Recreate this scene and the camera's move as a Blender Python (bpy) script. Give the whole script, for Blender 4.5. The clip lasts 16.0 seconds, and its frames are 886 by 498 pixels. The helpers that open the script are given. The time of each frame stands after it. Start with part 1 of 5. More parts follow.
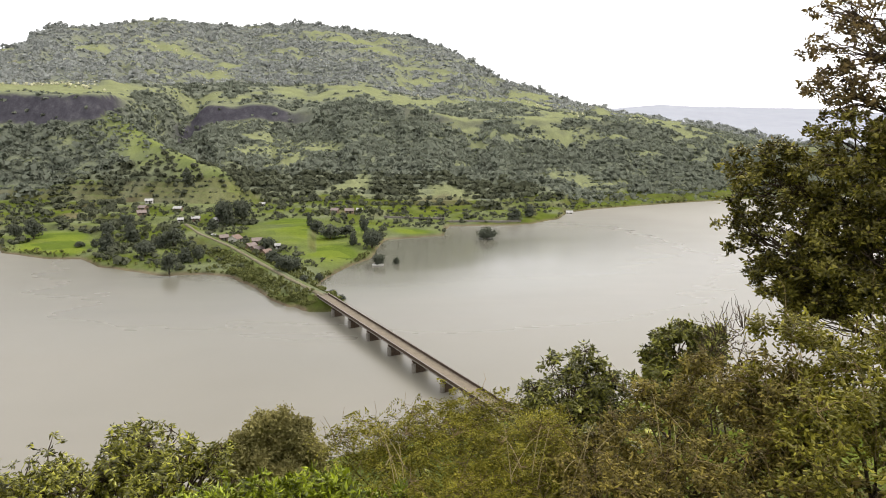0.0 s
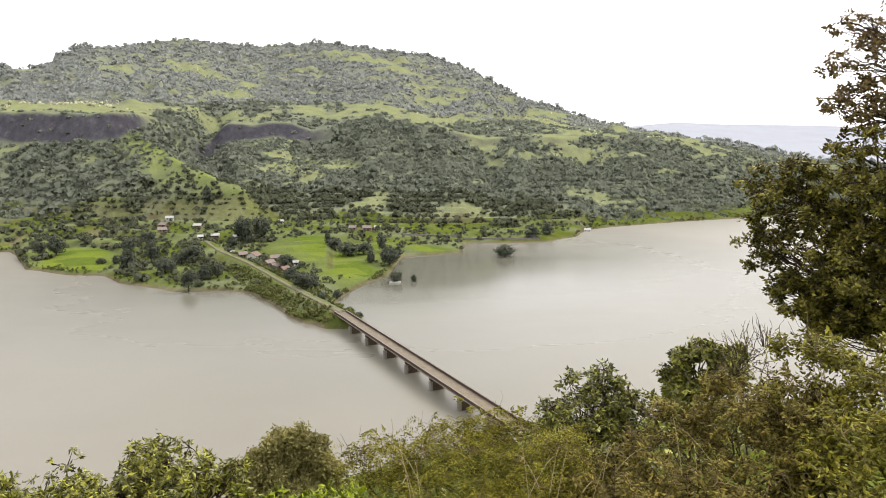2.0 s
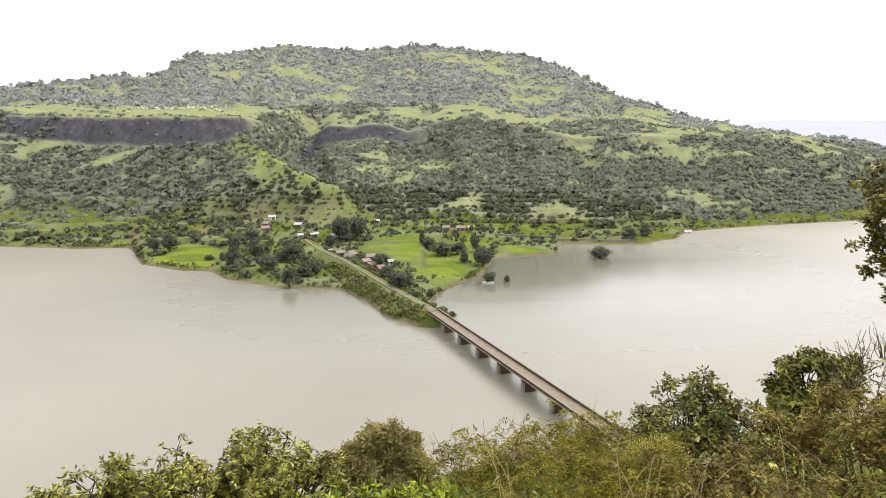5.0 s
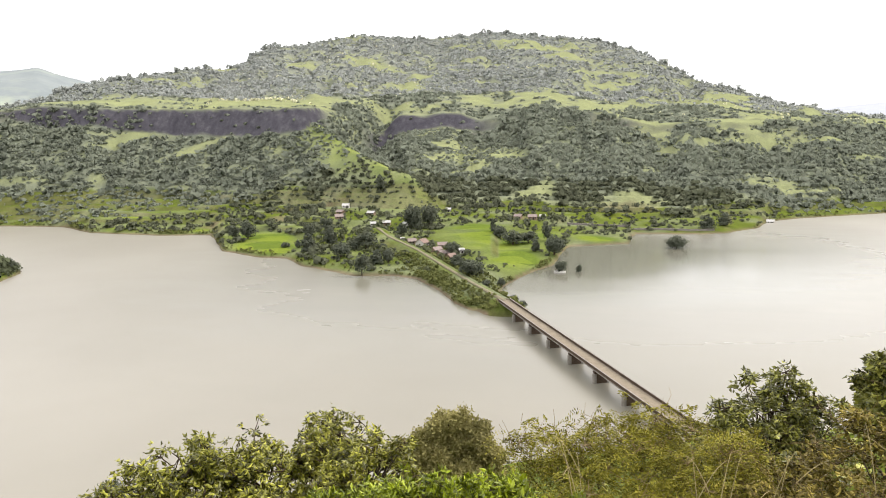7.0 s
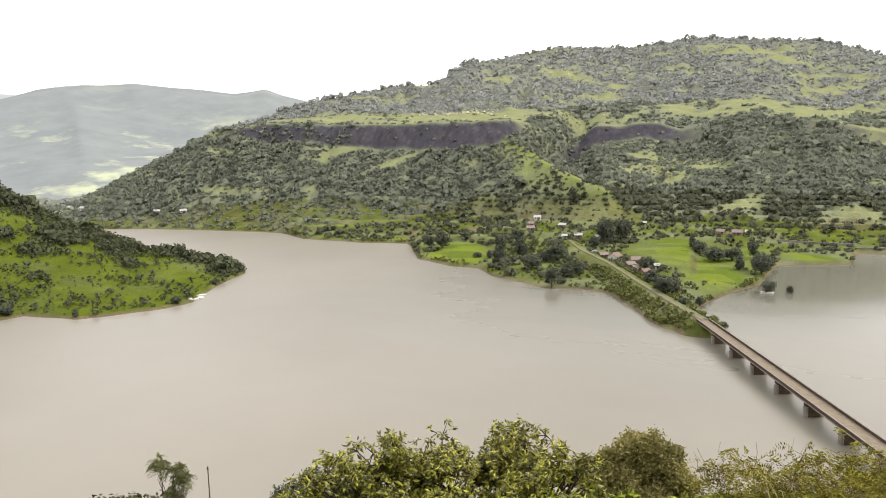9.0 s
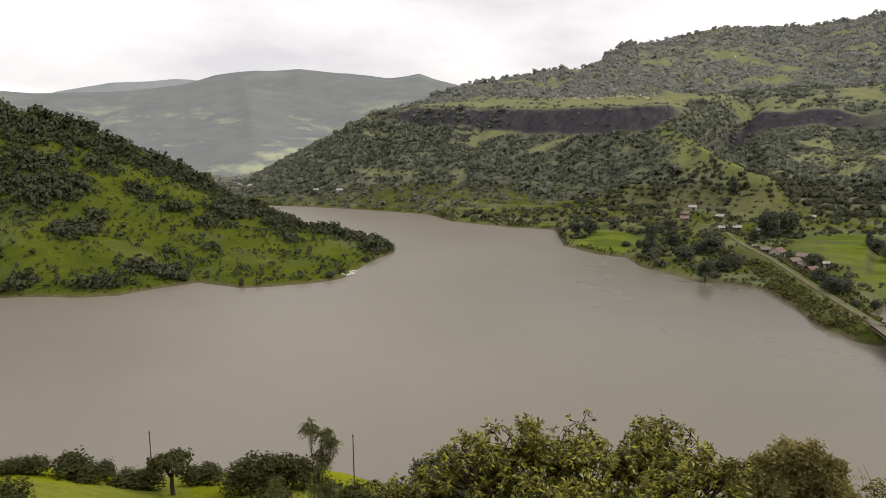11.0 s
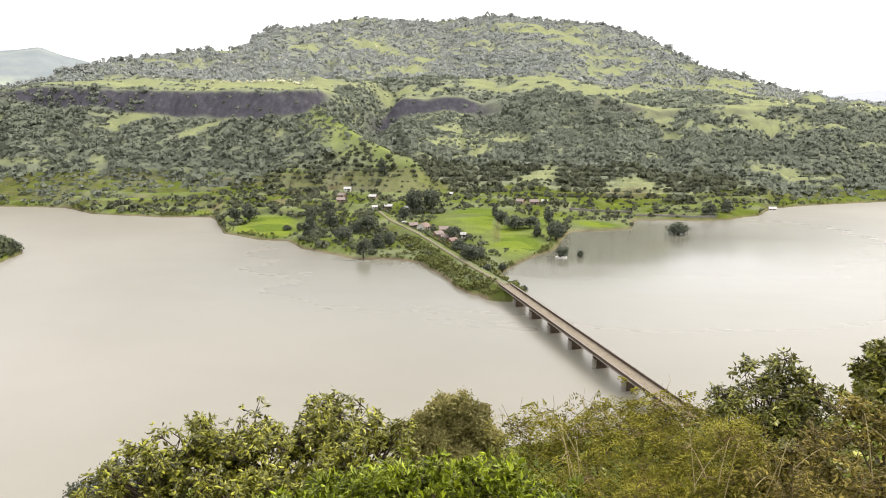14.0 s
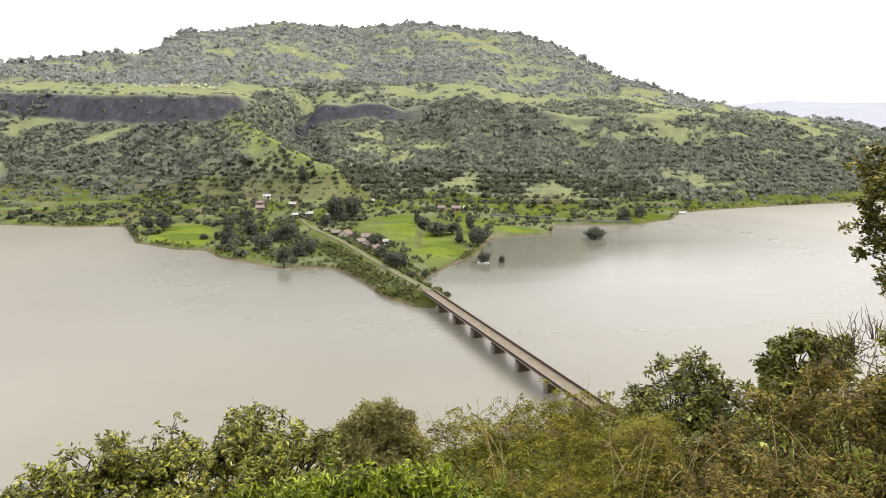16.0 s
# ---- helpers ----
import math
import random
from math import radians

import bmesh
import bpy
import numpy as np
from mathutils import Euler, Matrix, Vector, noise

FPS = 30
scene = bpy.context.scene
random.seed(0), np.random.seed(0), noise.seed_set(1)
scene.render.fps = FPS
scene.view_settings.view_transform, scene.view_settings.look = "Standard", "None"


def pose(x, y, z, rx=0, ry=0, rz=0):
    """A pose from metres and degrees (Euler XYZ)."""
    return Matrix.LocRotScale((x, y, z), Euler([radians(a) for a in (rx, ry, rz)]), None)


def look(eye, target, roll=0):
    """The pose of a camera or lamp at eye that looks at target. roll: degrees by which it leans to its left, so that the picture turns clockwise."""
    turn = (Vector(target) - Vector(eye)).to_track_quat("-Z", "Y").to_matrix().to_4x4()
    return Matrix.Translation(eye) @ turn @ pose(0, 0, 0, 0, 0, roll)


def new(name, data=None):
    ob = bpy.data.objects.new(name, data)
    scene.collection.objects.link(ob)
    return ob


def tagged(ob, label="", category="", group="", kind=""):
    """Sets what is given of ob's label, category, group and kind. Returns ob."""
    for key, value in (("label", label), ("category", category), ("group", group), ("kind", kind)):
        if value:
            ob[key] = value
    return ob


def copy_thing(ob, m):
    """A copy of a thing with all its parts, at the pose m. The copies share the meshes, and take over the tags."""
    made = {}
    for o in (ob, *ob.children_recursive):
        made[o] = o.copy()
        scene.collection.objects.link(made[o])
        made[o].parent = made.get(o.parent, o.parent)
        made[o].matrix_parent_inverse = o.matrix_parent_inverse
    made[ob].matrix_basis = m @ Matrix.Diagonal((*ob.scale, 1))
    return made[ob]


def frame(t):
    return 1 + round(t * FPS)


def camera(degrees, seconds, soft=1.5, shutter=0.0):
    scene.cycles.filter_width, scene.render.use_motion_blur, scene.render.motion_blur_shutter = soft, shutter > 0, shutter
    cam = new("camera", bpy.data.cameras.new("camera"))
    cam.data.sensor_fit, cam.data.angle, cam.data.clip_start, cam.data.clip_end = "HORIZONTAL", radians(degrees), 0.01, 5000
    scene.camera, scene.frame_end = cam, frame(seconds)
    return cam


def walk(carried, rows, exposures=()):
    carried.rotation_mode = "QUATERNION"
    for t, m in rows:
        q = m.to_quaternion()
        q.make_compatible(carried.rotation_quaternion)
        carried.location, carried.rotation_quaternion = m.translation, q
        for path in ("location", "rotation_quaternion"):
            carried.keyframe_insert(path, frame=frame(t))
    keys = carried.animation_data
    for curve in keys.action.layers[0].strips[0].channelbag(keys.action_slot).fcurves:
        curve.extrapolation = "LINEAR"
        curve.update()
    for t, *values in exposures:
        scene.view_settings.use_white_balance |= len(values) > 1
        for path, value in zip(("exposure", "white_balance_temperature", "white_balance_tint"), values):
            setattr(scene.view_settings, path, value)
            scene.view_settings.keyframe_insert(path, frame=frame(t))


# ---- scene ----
# ---- camera: a hand-held pan from one standing place on the hillside ----
cam = camera(63.3, 16.0, soft=1.0)
PATH = [
    (0.0, pose(0.03, 0.02, 62, 80.70, -0.00, 0.00)),
    (0.5, pose(0.03, 0.02, 62, 82.44, 0.13, 1.29)),
    (1.0, pose(0.03, 0.02, 62, 82.89, 1.09, 1.19)),
    (1.5, pose(0.03, 0.02, 62, 82.76, 0.19, 0.48)),
    (2.0, pose(0.03, 0.02, 62, 82.09, 0.08, 1.39)),
    (2.5, pose(0.03, 0.02, 62, 81.46, 0.16, 0.05)),
    (3.0, pose(0.03, 0.02, 62, 84.03, 0.18, -5.11)),
    (3.5, pose(0.03, 0.02, 62, 84.18, 0.79, -4.34)),
    (4.0, pose(0.03, 0.02, 62, 83.96, 0.78, -2.04)),
    (4.5, pose(0.03, 0.02, 62, 83.23, -0.56, 3.94)),
    (4.7, pose(0.03, 0.02, 62, 82.63, 0.11, 7.00)),
    (6.8, pose(0.03, 0.02, 62, 81.31, 1.05, 12.66)),
    (7.0, pose(0.03, 0.02, 62, 81.31, 0.92, 14.49)),
    (7.5, pose(0.03, 0.02, 62, 81.99, 0.11, 22.46)),
    (8.0, pose(0.03, 0.02, 62, 82.13, 0.57, 27.67)),
    (8.2, pose(0.03, 0.02, 62, 82.71, 0.73, 28.45)),
    (10.3, pose(0.03, 0.02, 62, 81.37, 1.6, 32.50)),
    (10.5, pose(0.03, 0.02, 62, 81.37, 1.46, 33.91)),
    (11.0, pose(0.03, 0.02, 62, 81.54, 0.64, 41.44)),
    (11.5, pose(0.03, 0.02, 62, 80.29, 0.76, 47.36)),
    (12.0, pose(0.03, 0.02, 62, 79.72, 1.46, 41.56)),
    (12.5, pose(0.03, 0.02, 62, 79.54, 0.03, 31.73)),
    (13.0, pose(0.03, 0.02, 62, 79.24, 0.23, 23.04)),
    (13.5, pose(0.03, 0.02, 62, 80.24, 0.30, 17.73)),
    (14.0, pose(0.03, 0.02, 62, 80.06, 0.41, 14.69)),
    (14.5, pose(0.03, 0.02, 62, 79.73, 0.36, 9.55)),
    (15.0, pose(0.03, 0.02, 62, 81.07, -0.26, 3.88)),
    (15.5, pose(0.03, 0.02, 62, 81.12, 0.01, 2.32)),
    (16.0, pose(0.03, 0.02, 62, 80.56, 0.15, 8.49)),
]
EXPOSURE = [(0, 0.76, 6550, 13.5), (0.5, 0.77, 6550, 13.5), (1, 1.09, 6550, 13.5), (1.5, 1.04, 6550, 13.5), (2, 0.9, 6550, 13.5), (2.5, 0.84, 6550, 13.5), (3, 0.8, 6550, 13.5), (3.5, 1.04, 6550, 13.5), (4.5, 1.12, 6550, 13.5), (7, 1.2, 6550, 13.5), (7.5, 1.32, 6550, 13.5), (8, 1.3, 6550, 13.5), (10.5, 0.07, 6900, 16), (11, -0.05, 6900, 16), (11.5, 0.0, 6900, 16), (12, -0.27, 6900, 16), (12.5, -0.18, 6900, 16), (13, 0.18, 6700, 13), (13.5, 1.12, 6550, 13.5), (14.5, 1.22, 6550, 13.5), (15.5, 1.02, 6550, 13.5), (16, 1.02, 6550, 13.5)]
walk(cam, PATH, EXPOSURE)

# ---- overcast sky and a veiled sun ----
SUN_AZ, SUN_EL = 46.0, 50.0
world = bpy.data.worlds.new("world")
scene.world = world
world.use_nodes = True
wt = world.node_tree
wt.nodes.clear()
sky = wt.nodes.new("ShaderNodeTexSky")
sky.sky_type, sky.sun_disc = "NISHITA", False
sky.sun_elevation, sky.sun_rotation = radians(SUN_EL), radians(SUN_AZ)
dim = wt.nodes.new("ShaderNodeMix")
dim.data_type, dim.blend_type = "RGBA", "MULTIPLY"
dim.inputs[0].default_value = 1.0
wt.links.new(sky.outputs[0], dim.inputs[6])
dim.inputs[7].default_value = (0.1, 0.1, 0.1, 1)
wco = wt.nodes.new("ShaderNodeTexCoord")
wmap = wt.nodes.new("ShaderNodeMapping")
wmap.inputs["Scale"].default_value = (1.0, 1.0, 3.5)
wt.links.new(wco.outputs["Generated"], wmap.inputs[0])
wno = wt.nodes.new("ShaderNodeTexNoise")
wno.inputs["Scale"].default_value, wno.inputs["Detail"].default_value = 2.2, 6.0
wt.links.new(wmap.outputs[0], wno.inputs["Vector"])
wramp = wt.nodes.new("ShaderNodeValToRGB")
wramp.color_ramp.elements[0].position, wramp.color_ramp.elements[0].color = 0.36, (0.82, 0.85, 0.9, 1)
wramp.color_ramp.elements[1].position, wramp.color_ramp.elements[1].color = 0.65, (1.4, 1.39, 1.37, 1)
wt.links.new(wno.outputs[0], wramp.inputs[0])
wmix = wt.nodes.new("ShaderNodeMix")
wmix.data_type = "RGBA"
wmix.inputs[0].default_value = 0.88
wt.links.new(dim.outputs[2], wmix.inputs[6])
wt.links.new(wramp.outputs[0], wmix.inputs[7])
# the cloud glows where the sun stands behind it
wdot = wt.nodes.new("ShaderNodeVectorMath")
wdot.operation = "DOT_PRODUCT"
wt.links.new(wco.outputs["Generated"], wdot.inputs[0])
wdot.inputs[1].default_value = (math.sin(radians(SUN_AZ)) * math.cos(radians(SUN_EL)), math.cos(radians(SUN_AZ)) * math.cos(radians(SUN_EL)), math.sin(radians(SUN_EL)))
wclamp = wt.nodes.new("ShaderNodeClamp")
wt.links.new(wdot.outputs["Value"], wclamp.inputs[0])
wpow = wt.nodes.new("ShaderNodeMath")
wpow.operation = "POWER"
wt.links.new(wclamp.outputs[0], wpow.inputs[0])
wpow.inputs[1].default_value = 5.0
wveil = wt.nodes.new("ShaderNodeMix")
wveil.data_type = "RGBA"
wt.links.new(wpow.outputs[0], wveil.inputs[0])
wt.links.new(wmix.outputs[2], wveil.inputs[6])
wveil.inputs[7].default_value = (1.72, 1.7, 1.64, 1)
wbg = wt.nodes.new("ShaderNodeBackground")
wbg.inputs[1].default_value = 1.0
wt.links.new(wveil.outputs[2], wbg.inputs[0])
wout = wt.nodes.new("ShaderNodeOutputWorld")
wt.links.new(wbg.outputs[0], wout.inputs[0])
sun = new("sun", bpy.data.lights.new("sun", "SUN"))
sun.data.energy, sun.data.angle, sun.data.color = 1.3, radians(25), (1.0, 0.95, 0.86)
a, e = radians(SUN_AZ), radians(SUN_EL)
sun.matrix_world = look((math.sin(a) * math.cos(e) * 300, math.cos(a) * math.cos(e) * 300, 62 + 300 * math.sin(e)), (0, 0, 62))

# ---- materials ----


def material(name, build, rough=0.9, spec=0.2):
    """A node material; build(nodes, links, principled) wires its colour."""
    m = bpy.data.materials.new(name)
    m.use_nodes = True
    n, l = m.node_tree.nodes, m.node_tree.links
    p = n["Principled BSDF"]
    p.inputs["Roughness"].default_value = rough
    p.inputs["Specular IOR Level"].default_value = spec
    build(n, l, p)
    return m


def noise_node(n, l, scale, detail=4.0, rough=0.6, coord="Object", stretch=None):
    co = n.new("ShaderNodeTexCoord")
    src = co.outputs[coord]
    if stretch:
        mp = n.new("ShaderNodeMapping")
        mp.inputs["Scale"].default_value = stretch
        l.new(src, mp.inputs[0])
        src = mp.outputs[0]
    t = n.new("ShaderNodeTexNoise")
    t.inputs["Scale"].default_value, t.inputs["Detail"].default_value = scale, detail
    t.inputs["Roughness"].default_value = rough
    l.new(src, t.inputs["Vector"])
    return t.outputs["Fac"]


ALBEDO = 0.7


def ramp(n, l, fac, stops, k=ALBEDO):
    r = n.new("ShaderNodeValToRGB")
    el = r.color_ramp.elements
    while len(el) < len(stops):
        el.new(0.5)
    for s, (p, c) in zip(el, stops):
        s.position, s.color = p, (*(v * k for v in c), 1)
    l.new(fac, r.inputs[0])
    return r.outputs[0]


def mix(n, l, fac, a, b, mode="MIX"):
    m = n.new("ShaderNodeMix")
    m.data_type, m.blend_type = "RGBA", mode
    for src, sock in ((fac, m.inputs[0]), (a, m.inputs[6]), (b, m.inputs[7])):
        if isinstance(src, (int, float)):
            sock.default_value = src
        elif isinstance(src, tuple):
            sock.default_value = (*src, 1)
        else:
            l.new(src, sock)
    return m.outputs[2]


def attribute(n, name):
    t = n.new("ShaderNodeAttribute")
    t.attribute_name = name
    return t.outputs["Fac"]


def bump(n, l, p, fac, strength, distance):
    b = n.new("ShaderNodeBump")
    b.inputs["Strength"].default_value, b.inputs["Distance"].default_value = strength, distance
    l.new(fac, b.inputs["Height"])
    l.new(b.outputs[0], p.inputs["Normal"])


def mottled(name, c0, c1, scale, rough=0.9, relief=0.0, spec=0.2, detail=5.0):
    """Two tones broken up by noise of the given scale, with fine relief."""
    def build(n, l, p):
        f = noise_node(n, l, scale, detail)
        g = noise_node(n, l, scale * 9, 3.0)
        c = ramp(n, l, f, [(0.3, c0), (0.7, c1)])
        c = mix(n, l, 0.35, c, ramp(n, l, g, [(0.3, tuple(v * 0.5 for v in c0)), (0.75, tuple(min(1, v * 1.4) for v in c1))]))
        l.new(c, p.inputs["Base Color"])
        if relief:
            bump(n, l, p, g, 0.6, relief)
    return material(name, build, rough, spec)


def leafy(name, dark, light, rough=0.6, spec=0.3, through_light=0.25, grain=0.35, mid=0.5, patchy=0.5, speckle=1.0, own=0.25):
    """Foliage: each leaf takes its own tone (as far as speckle goes), and lets some light through."""
    def build(n, l, p):
        geo = n.new("ShaderNodeNewGeometry")
        f = noise_node(n, l, grain, 3.0)
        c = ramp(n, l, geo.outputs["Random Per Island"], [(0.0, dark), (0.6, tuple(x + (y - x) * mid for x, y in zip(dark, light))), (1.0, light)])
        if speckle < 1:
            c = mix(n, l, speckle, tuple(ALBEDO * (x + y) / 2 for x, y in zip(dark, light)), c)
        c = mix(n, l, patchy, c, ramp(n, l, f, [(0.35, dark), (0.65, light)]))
        info = n.new("ShaderNodeObjectInfo")
        c = mix(n, l, own, c, ramp(n, l, info.outputs["Random"], [(0.0, dark), (1.0, light)]))
        l.new(c, p.inputs["Base Color"])
        tr = n.new("ShaderNodeBsdfTranslucent")
        l.new(c, tr.inputs[0])
        ms = n.new("ShaderNodeMixShader")
        ms.inputs[0].default_value = through_light
        l.new(p.outputs[0], ms.inputs[1])
        l.new(tr.outputs[0], ms.inputs[2])
        l.new(ms.outputs[0], n["Material Output"].inputs[0])
    return material(name, build, rough, spec)


def ground_look(n, l, p):
    mid = noise_node(n, l, 0.06, 6.0, 0.7)
    fine = noise_node(n, l, 0.8, 5.0, 0.7)
    scrub = ramp(n, l, mid, [(0.32, (0.148, 0.162, 0.118)), (0.5, (0.175, 0.19, 0.134)), (0.68, (0.205, 0.222, 0.15))])
    grass = ramp(n, l, mid, [(0.3, (0.208, 0.225, 0.116)), (0.55, (0.256, 0.276, 0.136)), (0.75, (0.31, 0.33, 0.165))])
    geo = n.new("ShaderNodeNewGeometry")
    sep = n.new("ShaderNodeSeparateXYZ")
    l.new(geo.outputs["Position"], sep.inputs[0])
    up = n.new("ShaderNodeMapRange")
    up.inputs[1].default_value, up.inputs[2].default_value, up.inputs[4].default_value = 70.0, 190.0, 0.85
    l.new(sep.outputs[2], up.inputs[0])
    # haze painted in: bare ground greys and pales with height
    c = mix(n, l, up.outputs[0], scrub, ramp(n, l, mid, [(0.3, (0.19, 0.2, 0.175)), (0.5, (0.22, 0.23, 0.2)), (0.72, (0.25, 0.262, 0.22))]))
    c = mix(n, l, attribute(n, "grass"), c, grass)
    vor = n.new("ShaderNodeTexVoronoi")
    vco, vmap = n.new("ShaderNodeTexCoord"), n.new("ShaderNodeMapping")
    vmap.inputs["Scale"].default_value, vmap.inputs["Rotation"].default_value = (0.045, 0.09, 0.0), (0, 0, 0.5)
    l.new(vco.outputs["Object"], vmap.inputs[0])
    l.new(vmap.outputs[0], vor.inputs["Vector"])
    vor.inputs["Scale"].default_value = 1.0
    plots = n.new("ShaderNodeSeparateColor")
    l.new(vor.outputs["Color"], plots.inputs[0])
    field = ramp(n, l, plots.outputs[0], [(0.1, (0.095, 0.135, 0.026)), (0.5, (0.125, 0.172, 0.027)), (0.9, (0.19, 0.232, 0.036))])
    field = mix(n, l, 0.35, field, ramp(n, l, mid, [(0.35, (0.09, 0.13, 0.026)), (0.65, (0.185, 0.238, 0.034))]))
    c = mix(n, l, attribute(n, "field"), c, field)
    c = mix(n, l, attribute(n, "meadow"), c, ramp(n, l, mid, [(0.35, (0.19, 0.225, 0.014)), (0.65, (0.28, 0.315, 0.02))]))
    # herb green; on the headland its darkness also paints in the weaker light
    lush = ramp(n, l, mid, [(0.3, (0.068, 0.09, 0.015)), (0.55, (0.105, 0.135, 0.018)), (0.75, (0.15, 0.178, 0.025))])
    c = mix(n, l, attribute(n, "lush"), c, lush)
    soil = ramp(n, l, mid, [(0.3, (0.1, 0.075, 0.05)), (0.7, (0.24, 0.19, 0.13))])
    c = mix(n, l, attribute(n, "soil"), c, soil)
    rockn = noise_node(n, l, 0.14, 8.0, 0.7, stretch=(1, 1, 0.3))
    rock = ramp(n, l, rockn, [(0.35, (0.058, 0.055, 0.064)), (0.55, (0.09, 0.085, 0.096)), (0.72, (0.145, 0.136, 0.142))])
    c = mix(n, l, attribute(n, "rock"), c, rock)
    c = mix(n, l, 0.45, c, ramp(n, l, fine, [(0.3, (0.3, 0.3, 0.3)), (0.7, (0.7, 0.7, 0.7))], 1.0), "OVERLAY")
    l.new(c, p.inputs["Base Color"])
    bump(n, l, p, fine, 0.5, 0.6)


def water_look(n, l, p):
    f = noise_node(n, l, 0.006, 4.0)
    c = ramp(n, l, f, [(0.35, (0.234, 0.216, 0.17)), (0.65, (0.281, 0.262, 0.212))])
    p.inputs["IOR"].default_value = 1.33
    r = noise_node(n, l, 0.9, 4.0, stretch=(1, 1.6, 1))
    bump(n, l, p, r, 0.05, 0.1)
    # calmer in the cove, which the causeway shelters from the wind
    co, off = n.new("ShaderNodeTexCoord"), n.new("ShaderNodeVectorMath")
    off.operation = "DISTANCE"
    off.inputs[1].default_value = (-25, 370, 0)
    l.new(co.outputs["Object"], off.inputs[0])
    wind, calm = n.new("ShaderNodeMath"), n.new("ShaderNodeMapRange")
    wind.operation = "MULTIPLY_ADD"
    wind.inputs[1].default_value = 90.0
    l.new(noise_node(n, l, 0.012, 4.0, stretch=(1, 2.5, 1)), wind.inputs[0])
    l.new(off.outputs["Value"], wind.inputs[2])
    calm.inputs[1].default_value, calm.inputs[2].default_value = 90.0, 260.0
    calm.inputs[3].default_value, calm.inputs[4].default_value = 0.1, 0.36
    l.new(wind.outputs[0], calm.inputs[0])
    l.new(calm.outputs[0], p.inputs["Roughness"])
    # and a darker base colour there, painting in the hill's reflection
    mud = n.new("ShaderNodeMapRange")
    mud.inputs[1].default_value, mud.inputs[2].default_value = 90.0, 290.0
    l.new(wind.outputs[0], mud.inputs[0])
    c = mix(n, l, mud.outputs[0], (0.112, 0.11, 0.084), c)
    l.new(c, p.inputs["Base Color"])


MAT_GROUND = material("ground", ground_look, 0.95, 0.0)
MAT_WATER = material("muddy_water", water_look, 0.19, 0.33)
# mountain foliage is paled and greyed, most on high slopes, to paint in haze
MAT_HAZY_TREE = leafy("hazed_hillside_foliage", (0.242, 0.268, 0.206), (0.294, 0.322, 0.24), 0.95, 0.0, 0.45, 0.03, speckle=0.3, patchy=0.6)
MAT_HAZY_HIGH_TREE = leafy("hazed_high_slope_foliage", (0.412, 0.434, 0.402), (0.458, 0.482, 0.44), 0.95, 0.0, 0.45, 0.03, speckle=0.3, patchy=0.6)
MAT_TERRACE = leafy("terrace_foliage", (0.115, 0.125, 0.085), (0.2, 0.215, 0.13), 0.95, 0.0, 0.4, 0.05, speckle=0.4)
MAT_TREE = leafy("village_foliage", (0.098, 0.11, 0.085), (0.175, 0.19, 0.13), 0.9, 0.0, 0.3, speckle=0.35)
MAT_BARK = mottled("bark", (0.05, 0.036, 0.026), (0.13, 0.095, 0.065), 6.0, 0.95, 0.01, 0.05)
MAT_CONCRETE = mottled("old_concrete", (0.2, 0.18, 0.155), (0.36, 0.33, 0.285), 0.6, 0.9, 0.01)
MAT_CONCRETE_DARK = mottled("dark_brown_concrete", (0.06, 0.042, 0.03), (0.14, 0.1, 0.072), 0.5, 0.92, 0.01, 0.1)
MAT_ROAD = mottled("dusty_road", (0.165, 0.135, 0.096), (0.29, 0.242, 0.175), 0.5, 0.95, 0.01)
MAT_TRACK = mottled("grassy_track", (0.12, 0.11, 0.06), (0.23, 0.2, 0.125), 0.35, 0.95, 0.02)

# ---- land form: a function of place, built from the lines along which the slope changes ----
H_EYE = 62.0


def lattice(ix, iy, seed):
    v = np.sin(ix * 127.1 + iy * 311.7 + seed * 74.7) * 43758.5453
    return v - np.floor(v)


def vnoise(x, y, seed=0):
    ix, iy = np.floor(x), np.floor(y)
    fx, fy = x - ix, y - iy
    fx, fy = fx * fx * (3 - 2 * fx), fy * fy * (3 - 2 * fy)
    a = lattice(ix, iy, seed) * (1 - fx) + lattice(ix + 1, iy, seed) * fx
    b = lattice(ix, iy + 1, seed) * (1 - fx) + lattice(ix + 1, iy + 1, seed) * fx
    return a * (1 - fy) + b * fy


def fbm(x, y, octaves=4, seed=0):
    s, amp, tot = 0.0, 1.0, 0.0
    for o in range(octaves):
        s = s + amp * vnoise(x * 2 ** o + 17.3 * o, y * 2 ** o - 9.1 * o, seed + o)
        tot += amp
        amp *= 0.5
    return s / tot - 0.5


def along(az, pairs):
    """A line given by (azimuth, value) pairs, read at az."""
    p = np.array(pairs, float)
    return np.interp(az, p[:, 0], p[:, 1])


def rise(d, elevation):
    return H_EYE + d * np.tan(np.radians(elevation))


SHORE = [(-75, 900), (-62, 780), (-55.6, 756), (-52.4, 727), (-46.2, 659), (-42.6, 621), (-40.8, 565), (-36.3, 525), (-32.6, 510), (-31.9, 432),
         (-29.2, 401), (-27, 389), (-26, 364), (-21.5, 329), (-18.7, 328), (-16.8, 319), (-14.8, 290), (-13.7, 270), (-12.4, 258), (-10.6, 258),
         (-9.8, 297), (-8, 326), (-5.7, 352), (-5.2, 387), (-4.6, 414), (0.1, 430), (0.4, 473), (5.3, 480), (7, 489), (9.2, 519), (9.9, 563),
         (12.6, 596), (16.3, 638), (21.8, 708), (30, 800), (45, 900)]
